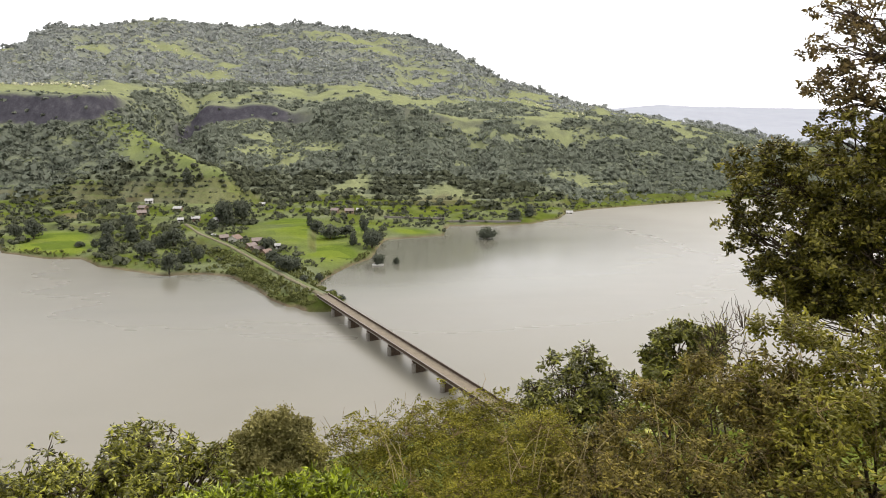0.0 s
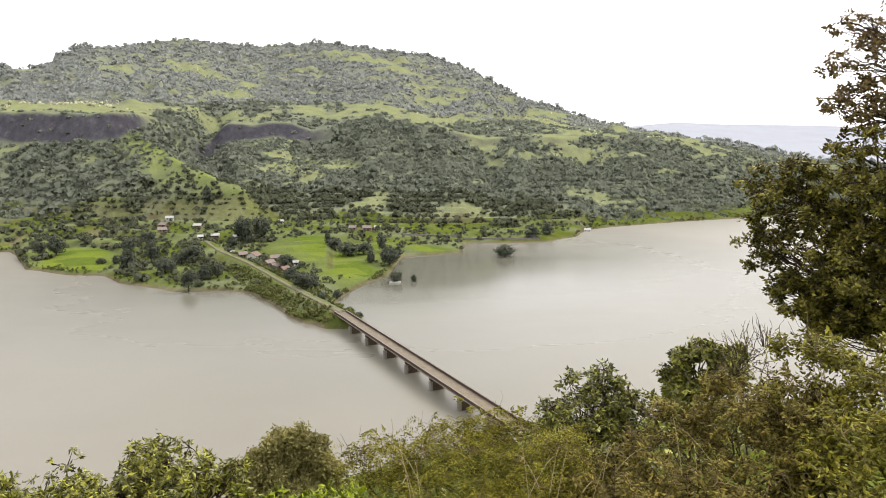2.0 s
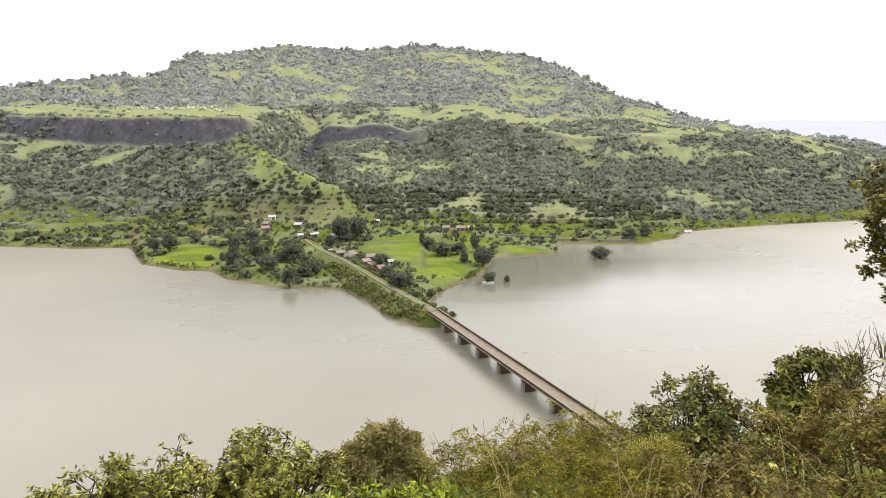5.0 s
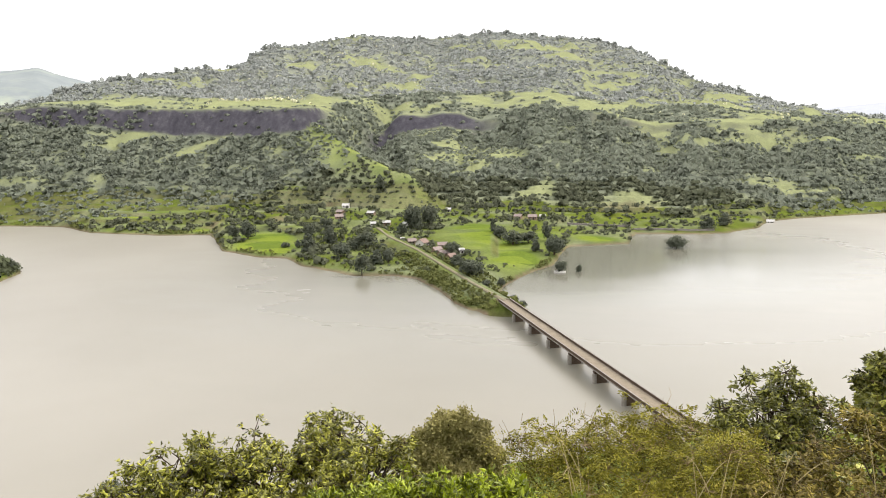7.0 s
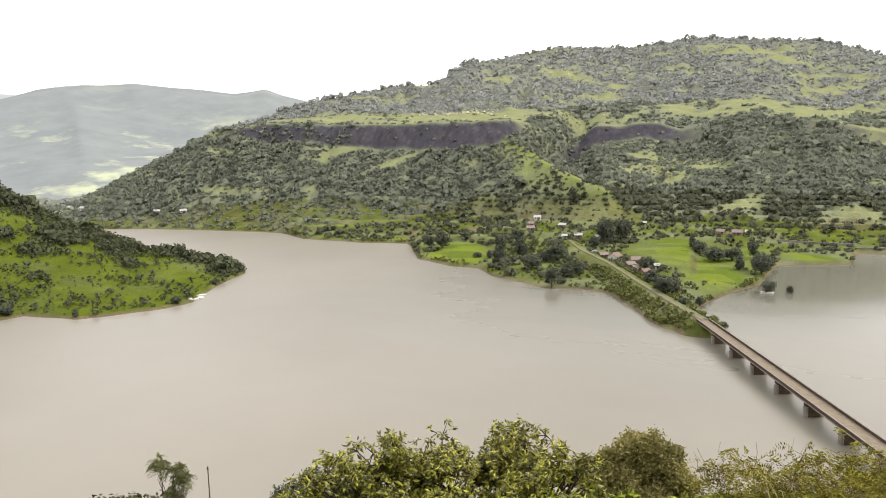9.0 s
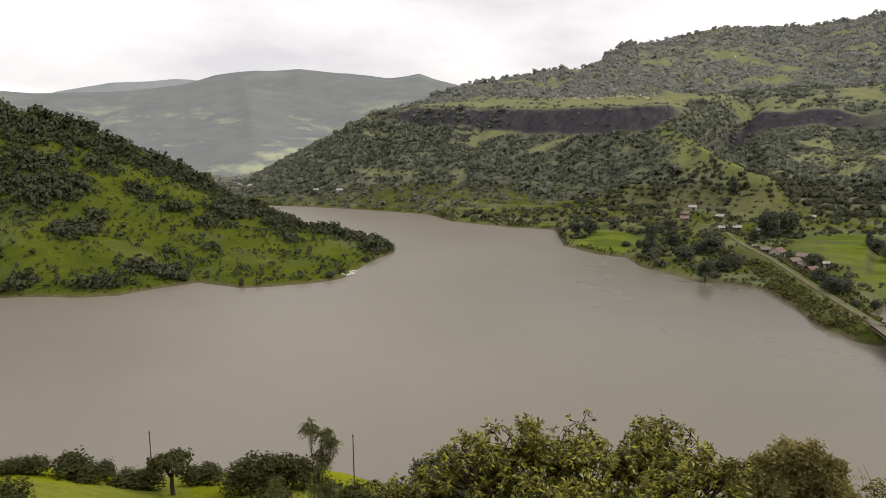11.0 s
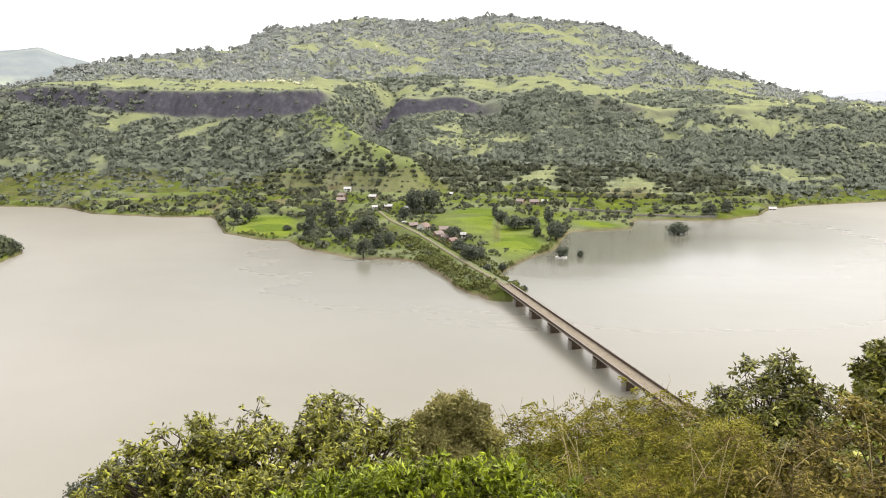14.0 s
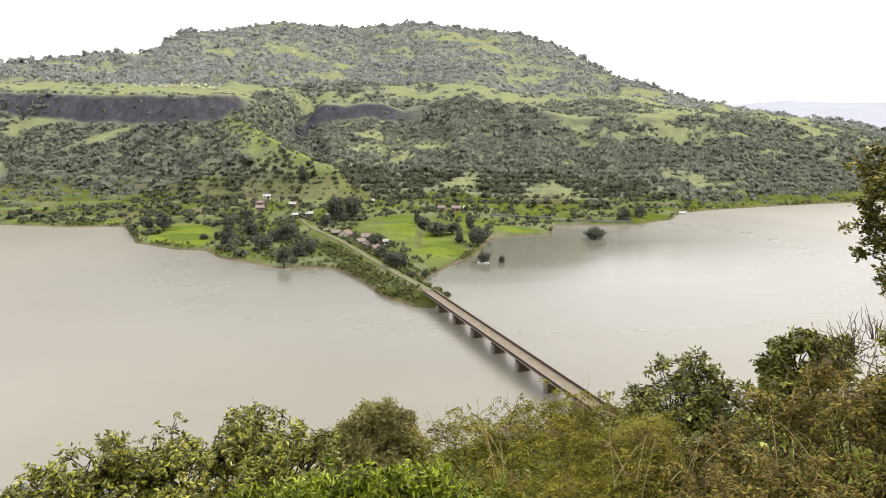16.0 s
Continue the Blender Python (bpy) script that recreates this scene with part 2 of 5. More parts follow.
TOE_D = [(-75, 960), (-57, 800), (-50, 735), (-41, 670), (-36, 640), (-30, 600), (-23, 560), (-18, 530), (-9, 540), (-1.7, 530), (4.4, 540), (8.5, 580), (12.6, 625), (22, 740), (30, 830), (45, 940)]
TOE_E = [(-57, -4.0), (-50, -3.9), (-41, -3.93), (-36, -4.1), (-30, -4.6), (-23, -4.62), (-18, -5.2), (-9, -5.3), (-1.7, -5.95), (4.4, -5.9), (8.5, -5.2), (12.6, -5.2), (22, -4.3), (45, -3.5)]
EDGE_D = [(-75, 1040), (-57, 900), (-52, 880), (-47, 860), (-43, 830), (-38, 780), (-30, 720), (-25, 690), (-22, 735), (-19, 800), (-13, 800), (-6, 780), (0, 770), (7, 790), (13, 830), (20, 890), (30, 960), (45, 1050)]
EDGE_E = [(-75, -3.15), (-60, -3.3), (-57, -3.2), (-55, -1.9), (-52, -0.6), (-49.6, 0.8), (-47.3, 2.15), (-45.7, 2.4), (-43.7, 2.5), (-38.7, 2.55), (-33.8, 2.65), (-28.9, 2.65), (-25.5, 2.55),
          (-23, 1.9), (-21, 1.6), (-19.3, 1.95), (-13.2, 1.95), (-11.5, 1.3), (-6.6, 2.1), (-1.8, 1.85), (1.6, 1.0), (7.4, 1.1), (13.3, 0.6), (17.3, 0.3), (20, -0.25), (23, -0.9), (30, -2.5), (45, -3)]
CLIFF = [(-75, 0.15), (-52, 0.2), (-46, 0.8), (-43, 1.3), (-35, 1.75), (-29, 2.05), (-25.2, 1.9), (-22.5, 0.5), (-19.5, 1.25), (-13, 1.1), (-10, 0.5), (0, 0.75), (7, 0.6), (20, 0.3), (45, 0.2)]
BACK_E = [(-75, -2.8), (-57, -2.9), (-52, -0.4), (-47, 2.0), (-43, 2.85), (-38.7, 3.15), (-33, 3.35), (-25, 3.3), (-20, 3.3), (-13, 3.5), (-6, 3.3), (0, 2.5), (4, 2.1), (7.4, 1.75), (13, 1.1), (20, 0.05), (30, -2.0), (45, -3)]
CREST_D = [(-75, 1200), (-45, 1010), (-40, 1040), (-36, 1080), (-30, 1150), (-28, 1230), (-20, 1330), (-10, 1350), (-2, 1300), (3.7, 1200), (7.2, 1120), (11, 1080), (21, 1060), (45, 1200)]
CREST_E = [(-75, -2.5), (-57, -2.7), (-52, -0.6), (-47, 2.3), (-43.3, 3.1), (-40.4, 4.2), (-36.7, 4.78), (-33.6, 5.33), (-30.8, 5.5), (-29.3, 6.1), (-27.8, 6.95), (-24.5, 7.4), (-20.6, 7.98), (-15.4, 7.55),
           (-10.2, 7.9), (-5, 7.5), (-2.3, 7.15), (0.4, 6.08), (3.7, 4.6), (7.2, 3.1), (11, 1.95), (14.5, 1.25), (16.8, 0.9), (21.6, 0.1), (25, -0.5), (45, -2.5)]


def knots(d, steps):
    """Piecewise slope through (distance, height) arrays, one column of them for each place."""
    h = np.where(d <= steps[0][0], steps[0][1], steps[-1][1])
    for (d0, z0), (d1, z1) in zip(steps, steps[1:]):
        t = np.clip((d - d0) / np.maximum(d1 - d0, 0.01), 0, 1)
        h = np.where((d > d0) & (d <= d1), z0 + (z1 - z0) * t, h)
    return h


def mainland(az, d, x, y):
    shore = along(az, SHORE) + 5 * fbm(x / 14, y / 14, 2, 5)
    toe, edge, crest = along(az, TOE_D), along(az, EDGE_D), along(az, CREST_D)
    toe = np.maximum(toe, shore + 18)
    edge_z = rise(edge, along(az, EDGE_E))
    drop = along(az, CLIFF)
    foot = edge - 10 - 6 * drop
    foot_z = rise(foot, along(az, EDGE_E) - drop)
    wob = 10 * fbm(x / 60, y / 60, 3, 11)
    return knots(d + wob * np.clip((d - toe) / 80, 0, 1), [
        (shore - 60, -8.0 + 0 * d), (shore - 3, -0.5 + 0 * d), (shore + 4, 1.3 + 0 * d), (toe, rise(toe, along(az, TOE_E))),
        (foot, foot_z), (edge, edge_z), (edge + 130, rise(edge + 130, along(az, BACK_E))), (crest, rise(crest, along(az, CREST_E))),
        (crest + 350, np.maximum(rise(crest, along(az, CREST_E)) - 70, 7)), (crest + 1100, 0 * d + 5), (crest + 1500, 0 * d + 3)])


def headland(az, d, x, y):
    near = along(az, [(-100, 380), (-73.7, 346), (-69.3, 330), (-66.3, 324), (-62.3, 338), (-60.7, 341), (-57.5, 320), (-52.6, 321), (-49.5, 332), (-47.9, 365), (-45.8, 401), (-45.0, 412)])
    crest = along(az, [(-100, 540), (-72.6, 520), (-64, 510), (-60, 500), (-57, 490), (-52, 450), (-49.8, 425), (-47, 412), (-45.0, 414)])
    top = along(az, [(-100, 78), (-78, 83), (-72.6, 86), (-70.3, 81), (-68.3, 76), (-65.8, 66), (-64.4, 61), (-62, 48), (-60, 38.5), (-57.4, 26), (-55, 17), (-52.4, 11.5), (-49.8, 7.5), (-47, 3.0), (-45.6, 0.5), (-44.8, -3), (-43, -8), (-40, -8)])
    far = along(az, [(-100, 900), (-72, 800), (-60, 650), (-55, 590), (-52, 535), (-49.8, 500), (-47, 450), (-45.0, 416)])
    near = near + 4 * fbm(x / 12, y / 12, 2, 21)
    t = knots(d, [(near - 40, 0 * d - 8), (near - 2, 0 * d - 0.5), (near + 3, np.minimum(0.9, top)), (near + 0.45 * (crest - near), top * 0.3 + 0.4), (crest, top), (far, 0 * d - 0.5), (far + 40, 0 * d - 8)])
    return np.where(az > -44.5, -8.0, t)


def near_slope(az, d, x, y):
    """The hillside on which the camera stands, with a meadow on its lower shoulder."""
    k = along(az, [(-180, 1.0), (-100, 0.8), (-81, 0.853), (-77.3, 0.9), (-73.5, 0.948), (-70.3, 1.012), (-67.3, 1.058), (-64, 1.095), (-60.6, 1.108), (-53, 1.127), (-47, 1.22), (-30, 1.24), (-12, 1.18), (0, 1.08), (8, 0.98), (15, 0.86), (22, 0.76), (30, 0.68), (40, 0.63), (60, 0.6), (180, 1.0)])
    fall = np.interp(d, [0, 2, 5, 15, 30, 50, 75, 95, 112, 135, 150, 240], [1.7, 1.75, 3.4, 10.5, 20, 29, 37, 41.3, 46, 60, 66, 70])
    side = np.clip((d - 70) / 130, 0, 1) * (k < 1)
    z = H_EYE - 1.7 - (fall - 1.7) * (k + (1 - k) * side)
    up = np.abs(az) > 100
    return np.where(up, H_EYE - 1.7 + 0.25 * d * np.clip((np.abs(az) - 100) / 40, 0, 1) - (fall - 1.7) * np.clip((140 - np.abs(az)) / 40, 0, 1), z)


def ridge(x, y, x0, y0, z0, x1, y1, z1, flat, slope):
    t = np.clip(((x - x0) * (x1 - x0) + (y - y0) * (y1 - y0)) / ((x1 - x0) ** 2 + (y1 - y0) ** 2), 0, 1)
    r = np.hypot(x - x0 - t * (x1 - x0), y - y0 - t * (y1 - y0))
    return z0 + t * (z1 - z0) - np.maximum(r - flat, 0) * slope


def polar(az, d):
    return d * math.sin(radians(az)), d * math.cos(radians(az))


DECK_Z = 3.9
ABUT = (-43.1, 251.9)
ROAD = [ABUT, (-63, 284), (-84, 319), (-106, 354.5), (-122, 374), (-132, 385), (-148, 410)]
ROAD_Z = [DECK_Z, 3.95, 4.3, 5.2, 6.5, 7.6, 9.5]
SPUR = [(-24.2, 672, 76), (-23, 650, 66), (-22, 627, 55), (-20.8, 602, 48.5), (-19.5, 580, 42), (-17.7, 556, 36), (-16.6, 534, 22)]


def rough_main(az, d, x, y):
    m = mainland(az, d, x, y)
    far = np.clip((d - 520) / 150, 0, 1)
    toe, edge, crest = along(az, TOE_D), along(az, EDGE_D), along(az, CREST_D)
    # gullies run down the slopes between the toe and the edge, and again below the crest
    lower = np.clip((d - toe) / 110, 0, 1) * np.clip((edge - 12 - d) / 40, 0, 1)
    upper = np.clip((d - edge - 120) / 70, 0, 1) * np.clip((crest - d) / 90, 0, 1)
    bend = 2.5 * fbm(x / 130, y / 130, 3, 17)
    g1 = np.abs(2 * vnoise(az / 2.1 + bend, d / 420, 23) - 1) + 0.5 * np.abs(2 * vnoise(az / 0.9 + bend, d / 200, 24) - 1)
    g2 = np.abs(2 * vnoise(az / 2.6 + bend, d / 500, 27) - 1) + 0.5 * np.abs(2 * vnoise(az / 1.0 + bend, d / 260, 28) - 1)
    fold = 26 * np.exp(-((az - 3.2 - 0.004 * (d - 900)) / 1.1) ** 2) * upper + 20 * np.exp(-((az + 20.6 - 0.012 * (d - 700)) / 1.0) ** 2) * np.clip((d - 620) / 80, 0, 1) * np.clip((900 - d) / 60, 0, 1)
    m = m + lower * 15 * (g1 - 0.6) + upper * 20 * (g2 - 0.6) - fold
    return m + far * (12 * fbm(x / 90, y / 90, 4, 3) + 4 * fbm(x / 22, y / 22, 3, 4)) * np.where(m > 2, 1, 0)


def terrace(x, y, m):
    """Where a place lies between two terrace walls, 0 to 1, and the stepped height."""
    sway = 0.8 * fbm(x / 70, y / 70, 2, 31)
    lev = m / 3.3 + sway
    f = lev - np.floor(lev)
    return f, (np.floor(lev) + np.clip((f - 0.82) / 0.18, 0, 1) - sway) * 3.3


def height(x, y):
    """Height of the land at x, y, and what lies on it: grass, field, soil, rock."""
    d = np.hypot(x, y)
    az = np.degrees(np.arctan2(x, y))
    m = rough_main(az, d, x, y)
    for (a0, d0, z0), (a1, d1, z1) in zip(SPUR, SPUR[1:]):
        (xa, ya), (xb, yb) = polar(a0, d0), polar(a1, d1)
        m = np.maximum(m, ridge(x, y, xa, ya, z0, xb, yb, z1, 3, 0.6) + 3 * fbm(x / 20, y / 20, 2, 8))
    # terraced fields under the slope step down to the lake
    step = np.clip((m - 2.5) / 2, 0, 1) * np.clip((38 - m) / 8, 0, 1) * (d > 300)
    m = m + (terrace(x, y, m)[1] - m) * step * 0.9
    b = headland(az, d, x, y)
    b = b + np.where(b > 1, 3.0 * fbm(x / 40, y / 40, 3, 9) * np.clip(b / 12, 0, 1), 0)
    s = near_slope(az, d, x, y) + fbm(x / 9, y / 9, 3, 13) * np.clip((d - 4) / 10, 0, 1) * 1.2
    h = np.maximum(np.maximum(m, b), np.where(d < 260, s, -8))
    for (p, q, zp, zq) in zip(ROAD, ROAD[1:], ROAD_Z, ROAD_Z[1:]):
        h = np.maximum(h, ridge(x, y, *p, zp - 0.25, *q, zq - 0.25, 3.2, 0.62) + 0 * x)
    return h


UPPER_GRASS = [(-20.4, 1154, 1.9, 47), (-17.5, 987, 1.7, 42), (-16.6, 1044, 1.3, 26), (-18.0, 857, 2.6, 18), (-12.3, 885, 2.0, 33), (-13.7, 701, 1.8, 54), (-12.4, 652, 1.3, 30), (-6.6, 886, 2.6, 48), (-8.0, 855, 3.1, 39),
               (-2.7, 836, 2.2, 55), (0.3, 885, 1.7, 39), (1.6, 774, 1.3, 24), (-8.8, 1236, 2.6, 51), (6.1, 1040, 2.0, 80), (7.4, 955, 2.8, 74), (7.4, 794, 2.4, 36), (9.5, 779, 2.3, 15), (12.6, 788, 2.2, 15), (-2.3, 1000, 1.7, 38), (12.5, 1000, 3.0, 60), (17, 970, 3.0, 40), (11.5, 880, 3.5, 45), (16.5, 900, 3.5, 40), (9.0, 860, 2.5, 30)]
LOWER_GRASS = [(-38.4, 750, 2.1, 8), (-32.0, 703, 3.1, 9), (-23.0, 655, 0.8, 21), (-22.0, 631, 1.6, 30), (-20.8, 604, 1.7, 30), (-19.5, 576, 1.6, 20), (0.0, 564, 2.6, 21), (4.8, 555, 1.3, 14), (7.4, 511, 2.5, 11), (-39.7, 693, 1.0, 12),
               (-19.1, 542, 1.3, 12), (-7.1, 578, 1.3, 11), (-6.6, 595, 0.9, 9)]
FIELDS = [(-28.6, 448, 3.1, 44), (-30.0, 430, 1.8, 26), (-10.7, 407, 4.1, 40), (-8.9, 358, 2.9, 34), (-12.0, 448, 2.7, 18), (-2.6, 435, 2.4, 12), (-32.9, 524, 1.7, 9), (-39.4, 564, 1.0, 6), (-37.2, 596, 3.7, 9), (-6.2, 432, 1.6, 14), (-27.5, 410, 2.2, 22)]
BARE_SOIL = [(-0.6, 548, 1.8, 9), (7.1, 538, 0.3, 25), (-32.5, 532, 1.0, 9), (-26.6, 514, 2.5, 7), (-24.7, 548, 3.0, 7), (-8.0, 494, 1.4, 12)]


def strips(az, h, d):
    """Narrow strips of open grass that follow the contours of the upper slopes."""
    return np.clip((vnoise(az / 3.0 + 0.02 * h, h / 8.0, 61) - 0.69) * 5, 0, 1) * (d > 640)


def on_spur(x, y):
    """1 on the grassy crest of the spur, fading down its flanks."""
    m = 0.0 * x
    for (a0, d0, z0), (a1, d1, z1) in zip(SPUR, SPUR[1:]):
        (xa, ya), (xb, yb) = polar(a0, d0), polar(a1, d1)
        far_side = np.clip(((x - xa) * (yb - ya) - (y - ya) * (xb - xa)) / math.hypot(xb - xa, yb - ya), -18, 24)
        m = np.maximum(m, np.clip(1.3 + ridge(x, y, xa, ya, 0, xb, yb, 0, 0, 1) / (17 + 0.5 * far_side), 0, 1))
    return m


def patches(az, d, rows, ragged):
    """1 inside the given oval patches (azimuth, distance and half sizes), fading over their ragged rims."""
    m = 0.0 * az
    for a, r, wa, wr in rows:
        m = np.maximum(m, np.clip((1.25 - np.hypot((az - a) / wa, (d - r) / wr) + ragged) * 1.3, 0, 1))
    return m


def cover(x, y, h, steep):
    """What lies on the land: grass, field, soil, rock, lush herbs and meadow, 0 to 1 each."""
    d = np.hypot(x, y)
    az = np.degrees(np.arctan2(x, y))
    edge, toe, shore = along(az, EDGE_D), along(az, TOE_D), along(az, SHORE)
    n1, n2 = fbm(x / 55, y / 55, 4, 41), fbm(x / 16, y / 16, 3, 42)
    main = (d > shore - 20) & ~((az < -44.5) & (d < 640))
    rag = 1.5 * n2 + 0.8 * n1 + 1.0 * fbm(x / 6, y / 6, 2, 43)
    shelf = np.clip(1.3 - np.abs((d - edge - 62) / 60), 0, 1) * (az > -46) * (az < -23)
    grass = 0.04 + 1.4 * n1 + 1.2 * n2 + 0.9 * np.maximum(shelf, np.maximum(patches(az, d, UPPER_GRASS, rag), patches(az, d, LOWER_GRASS, rag)))
    grass = np.maximum(grass, on_spur(x, y) * np.clip(0.9 + 0.8 * n2, 0, 1)) + 0.4 * (d < toe) + (d > edge + 120) * np.clip(0.9 * n1 - 0.05, -0.2, 0.3)
    grass = grass + main * 0.75 * strips(az, h, d)
    grass = np.where(main, grass, 0.45 - 1.2 * fbm(x / 45, y / 45, 4, 71) + 0.9 * n2)
    grass = np.where(d < 230, 0.8 + n2, grass)
    field = main * patches(az, d, FIELDS, 0.8 * n2) * np.clip(1.3 - steep * 2, 0, 1)
    field = np.maximum(field, main * 0.6 * on_spur(x, y) * np.clip(0.8 + 1.5 * n2, 0, 1))
    rim = np.clip((-44 - az + 40 * n2) / 6, 0, 1) * np.clip((d - 34 + 40 * n2) / 16, 0, 1)
    meadow = (d < 230) * rim * np.clip(1.15 + 0.8 * n2, 0, 1) * np.clip((d - 86 + 60 * n2) / 14, 0.8, 1)
    lush = np.where(d < 260, (1 - meadow) * np.maximum(rim, np.maximum(d < 25, np.clip((az + 50) / 6, 0, 1))), (az < -44.5) & (d < 640)) * np.clip(1.0 - 0.6 * fbm(x / 45, y / 45, 4, 71) + 0.5 * n2, 0, 1)
    soil = np.clip((0.9 - h) * 1.5, 0, 1) * (d > 200) + main * 0.5 * patches(az, d, BARE_SOIL, rag) + main * (d < toe + 12) * np.clip((steep - 0.45) * 1.6, 0, 0.35)
    lush = np.maximum(lush, main * (d < toe + 15) * np.clip(0.72 + 1.4 * n2 + 0.8 * n1, 0.2, 0.95) * (1 - np.clip(field, 0, 1)))
    wall = np.clip(along(az, CLIFF) * 1.4 - 0.35, 0, 1) * np.clip(np.abs(az + 21.9) / 1.2 - 0.9, 0, 1) * (d > edge - 30) * (d < edge + 6)
    rock = np.clip((steep - np.where(az > -20, 0.45, 0.75)) * 3 + 1.2 * n2, 0, 1) * main * wall + main * 0.5 * np.clip((n2 + 0.5 * n1 - 0.3) * 6, 0, 1) * (d > edge)
    return np.clip(grass, 0, 1), np.clip(field, 0, 1), np.clip(soil, 0, 1), np.clip(rock, 0, 1), np.clip(lush, 0, 1), np.clip(meadow, 0, 1)


def array_mesh(name, verts, faces, mat, smooth=False, normals=None):
    """A mesh from numpy arrays: verts (n,3), faces (m,3) or (m,4), and the normals of the verts where given."""
    me = bpy.data.meshes.new(name)
    verts, faces = np.asarray(verts, np.float32), np.asarray(faces, np.int32)
    if normals is not None:
        # wind each face so that it looks the way of its normal
        a, b, c = (verts[faces[:, i]] for i in range(3))
        turned = np.einsum("ij,ij->i", np.cross(b - a, c - a), normals[faces[:, 0]]) < 0
        faces[turned] = faces[turned][:, ::-1]
    k = faces.shape[1]
    me.vertices.add(len(verts))
    me.vertices.foreach_set("co", verts.ravel())
    me.loops.add(len(faces) * k)
    me.loops.foreach_set("vertex_index", faces.ravel())
    me.polygons.add(len(faces))
    me.polygons.foreach_set("loop_start", np.arange(0, len(faces) * k, k, dtype=np.int32))
    me.polygons.foreach_set("use_smooth", np.full(len(faces), smooth or normals is not None))
    me.materials.append(mat)
    me.update(calc_edges=True)
    if normals is not None:
        me.normals_split_custom_set_from_vertices(normals.tolist())
    return me


def ground_sheet():
    azs = np.concatenate([np.arange(-180, -82, 4.0), np.arange(-82, 42, 0.28), np.arange(42, 180, 4.0)])
    ds = np.concatenate([[0.004, 0.7], np.arange(1.5, 30, 1.2), np.arange(30, 130, 2.0), np.arange(130, 250, 8.0), np.arange(250, 700, 2.6),
                         np.arange(700, 900, 2.9), np.arange(900, 1420, 7.0), np.arange(1420, 4900, 120.0), [4900.0]])
    A, D = np.meshgrid(np.radians(azs), ds)
    X, Y = D * np.sin(A), D * np.cos(A)
    Z = height(X, Y)
    gz0 = np.gradient(Z, axis=0) / np.maximum(np.gradient(D, axis=0), 0.01)
    gz1 = np.gradient(Z, axis=1) / np.maximum(np.abs(D * np.gradient(A, axis=1)), 0.01)
    steep = np.hypot(gz0, gz1)
    nr, nc = Z.shape
    idx = np.arange(nr * nc).reshape(nr, nc)
    nxt = np.roll(idx, -1, axis=1)
    faces = np.stack([idx[:-1], nxt[:-1], nxt[1:], idx[1:]], -1).reshape(-1, 4)[:, ::-1]
    verts = np.stack([X, Y, Z], -1).reshape(-1, 3)
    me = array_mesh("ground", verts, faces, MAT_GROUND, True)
    for name, v in zip(("grass", "field", "soil", "rock", "lush", "meadow"), cover(X, Y, Z, steep)):
        at = me.attributes.new(name, "FLOAT", "POINT")
        at.data.foreach_set("value", v.ravel().astype(np.float32))
    return tagged(new("ground", me), "green hillsides and terraced fields round a lake", "ground", kind="structure")


ground_sheet()

water_me = bpy.data.meshes.new("water")
water_me.from_pydata([(-4900, -4900, 0), (4900, -4900, 0), (4900, 4900, 0), (-4900, 4900, 0)], [], [(0, 1, 2, 3)])
water_me.materials.append(MAT_WATER)
tagged(new("water", water_me), "calm brown-grey muddy lake water", "water", kind="structure")

# ---- helpers for things ----
rng = np.random.default_rng(7)


def part(name, bm, mat, parent=None, label=""):
    """Links a bmesh, or a ready mesh, as one mesh object under a thing or part."""
    if isinstance(bm, bmesh.types.BMesh):
        me = bpy.data.meshes.new(name)
        bm.to_mesh(me)
        bm.free()
    else:
        me = bm
    if mat and not me.materials:
        me.materials.append(mat)
    ob = new(name, me)
    ob.parent = parent
    if label:
        ob["label"] = label
    return ob


def thing(name, label, category, m=None, group=""):
    ob = tagged(new(name), label, category, group)
    ob.empty_display_size = 0.3
    if m is not None:
        ob.matrix_basis = m
    return ob


def box(bm, sx, sy, sz, x=0, y=0, z=0, bevel=0.0, rz=0.0):
    """A box with its base centre at x, y, z."""
    g = bmesh.ops.create_cube(bm, size=1.0, matrix=Matrix.Translation((x, y, z + sz / 2)) @ Matrix.Rotation(rz, 4, "Z") @ Matrix.Diagonal((sx, sy, sz, 1)))
    if bevel:
        edges = list({e for v in g["verts"] for e in v.link_edges})
        bmesh.ops.bevel(bm, geom=edges, offset=bevel, segments=1, affect="EDGES")
    return bm


def tubes(paths, sides=5):
    """Tapered tubes: paths of (points (n,3), radii (n,)) as arrays of verts and quads."""
    V, F, base = [], [], 0
    ang = np.linspace(0, 2 * np.pi, sides, endpoint=False)
    for pts, rad in paths:
        pts, rad = np.asarray(pts, float), np.asarray(rad, float)
        t = np.gradient(pts, axis=0)
        t /= np.linalg.norm(t, axis=1)[:, None] + 1e-9
        ref = np.where(np.abs(t[:, 2:]) > 0.9, [[1.0, 0, 0]], [[0, 0, 1.0]])
        u = np.cross(t, ref)
        u /= np.linalg.norm(u, axis=1)[:, None] + 1e-9
        w = np.cross(t, u)
        ring = pts[:, None] + rad[:, None, None] * (np.cos(ang)[None, :, None] * u[:, None] + np.sin(ang)[None, :, None] * w[:, None])
        n = len(pts)
        V.append(ring.reshape(-1, 3))
        i = np.arange(n * sides).reshape(n, sides) + base
        j = np.roll(i, -1, axis=1)
        F.append(np.stack([i[:-1], j[:-1], j[1:], i[1:]], -1).reshape(-1, 4))
        base += n * sides
    return np.vstack(V), np.vstack(F)


def unit(v):
    return v / (np.linalg.norm(v, axis=-1, keepdims=True) + 1e-9)


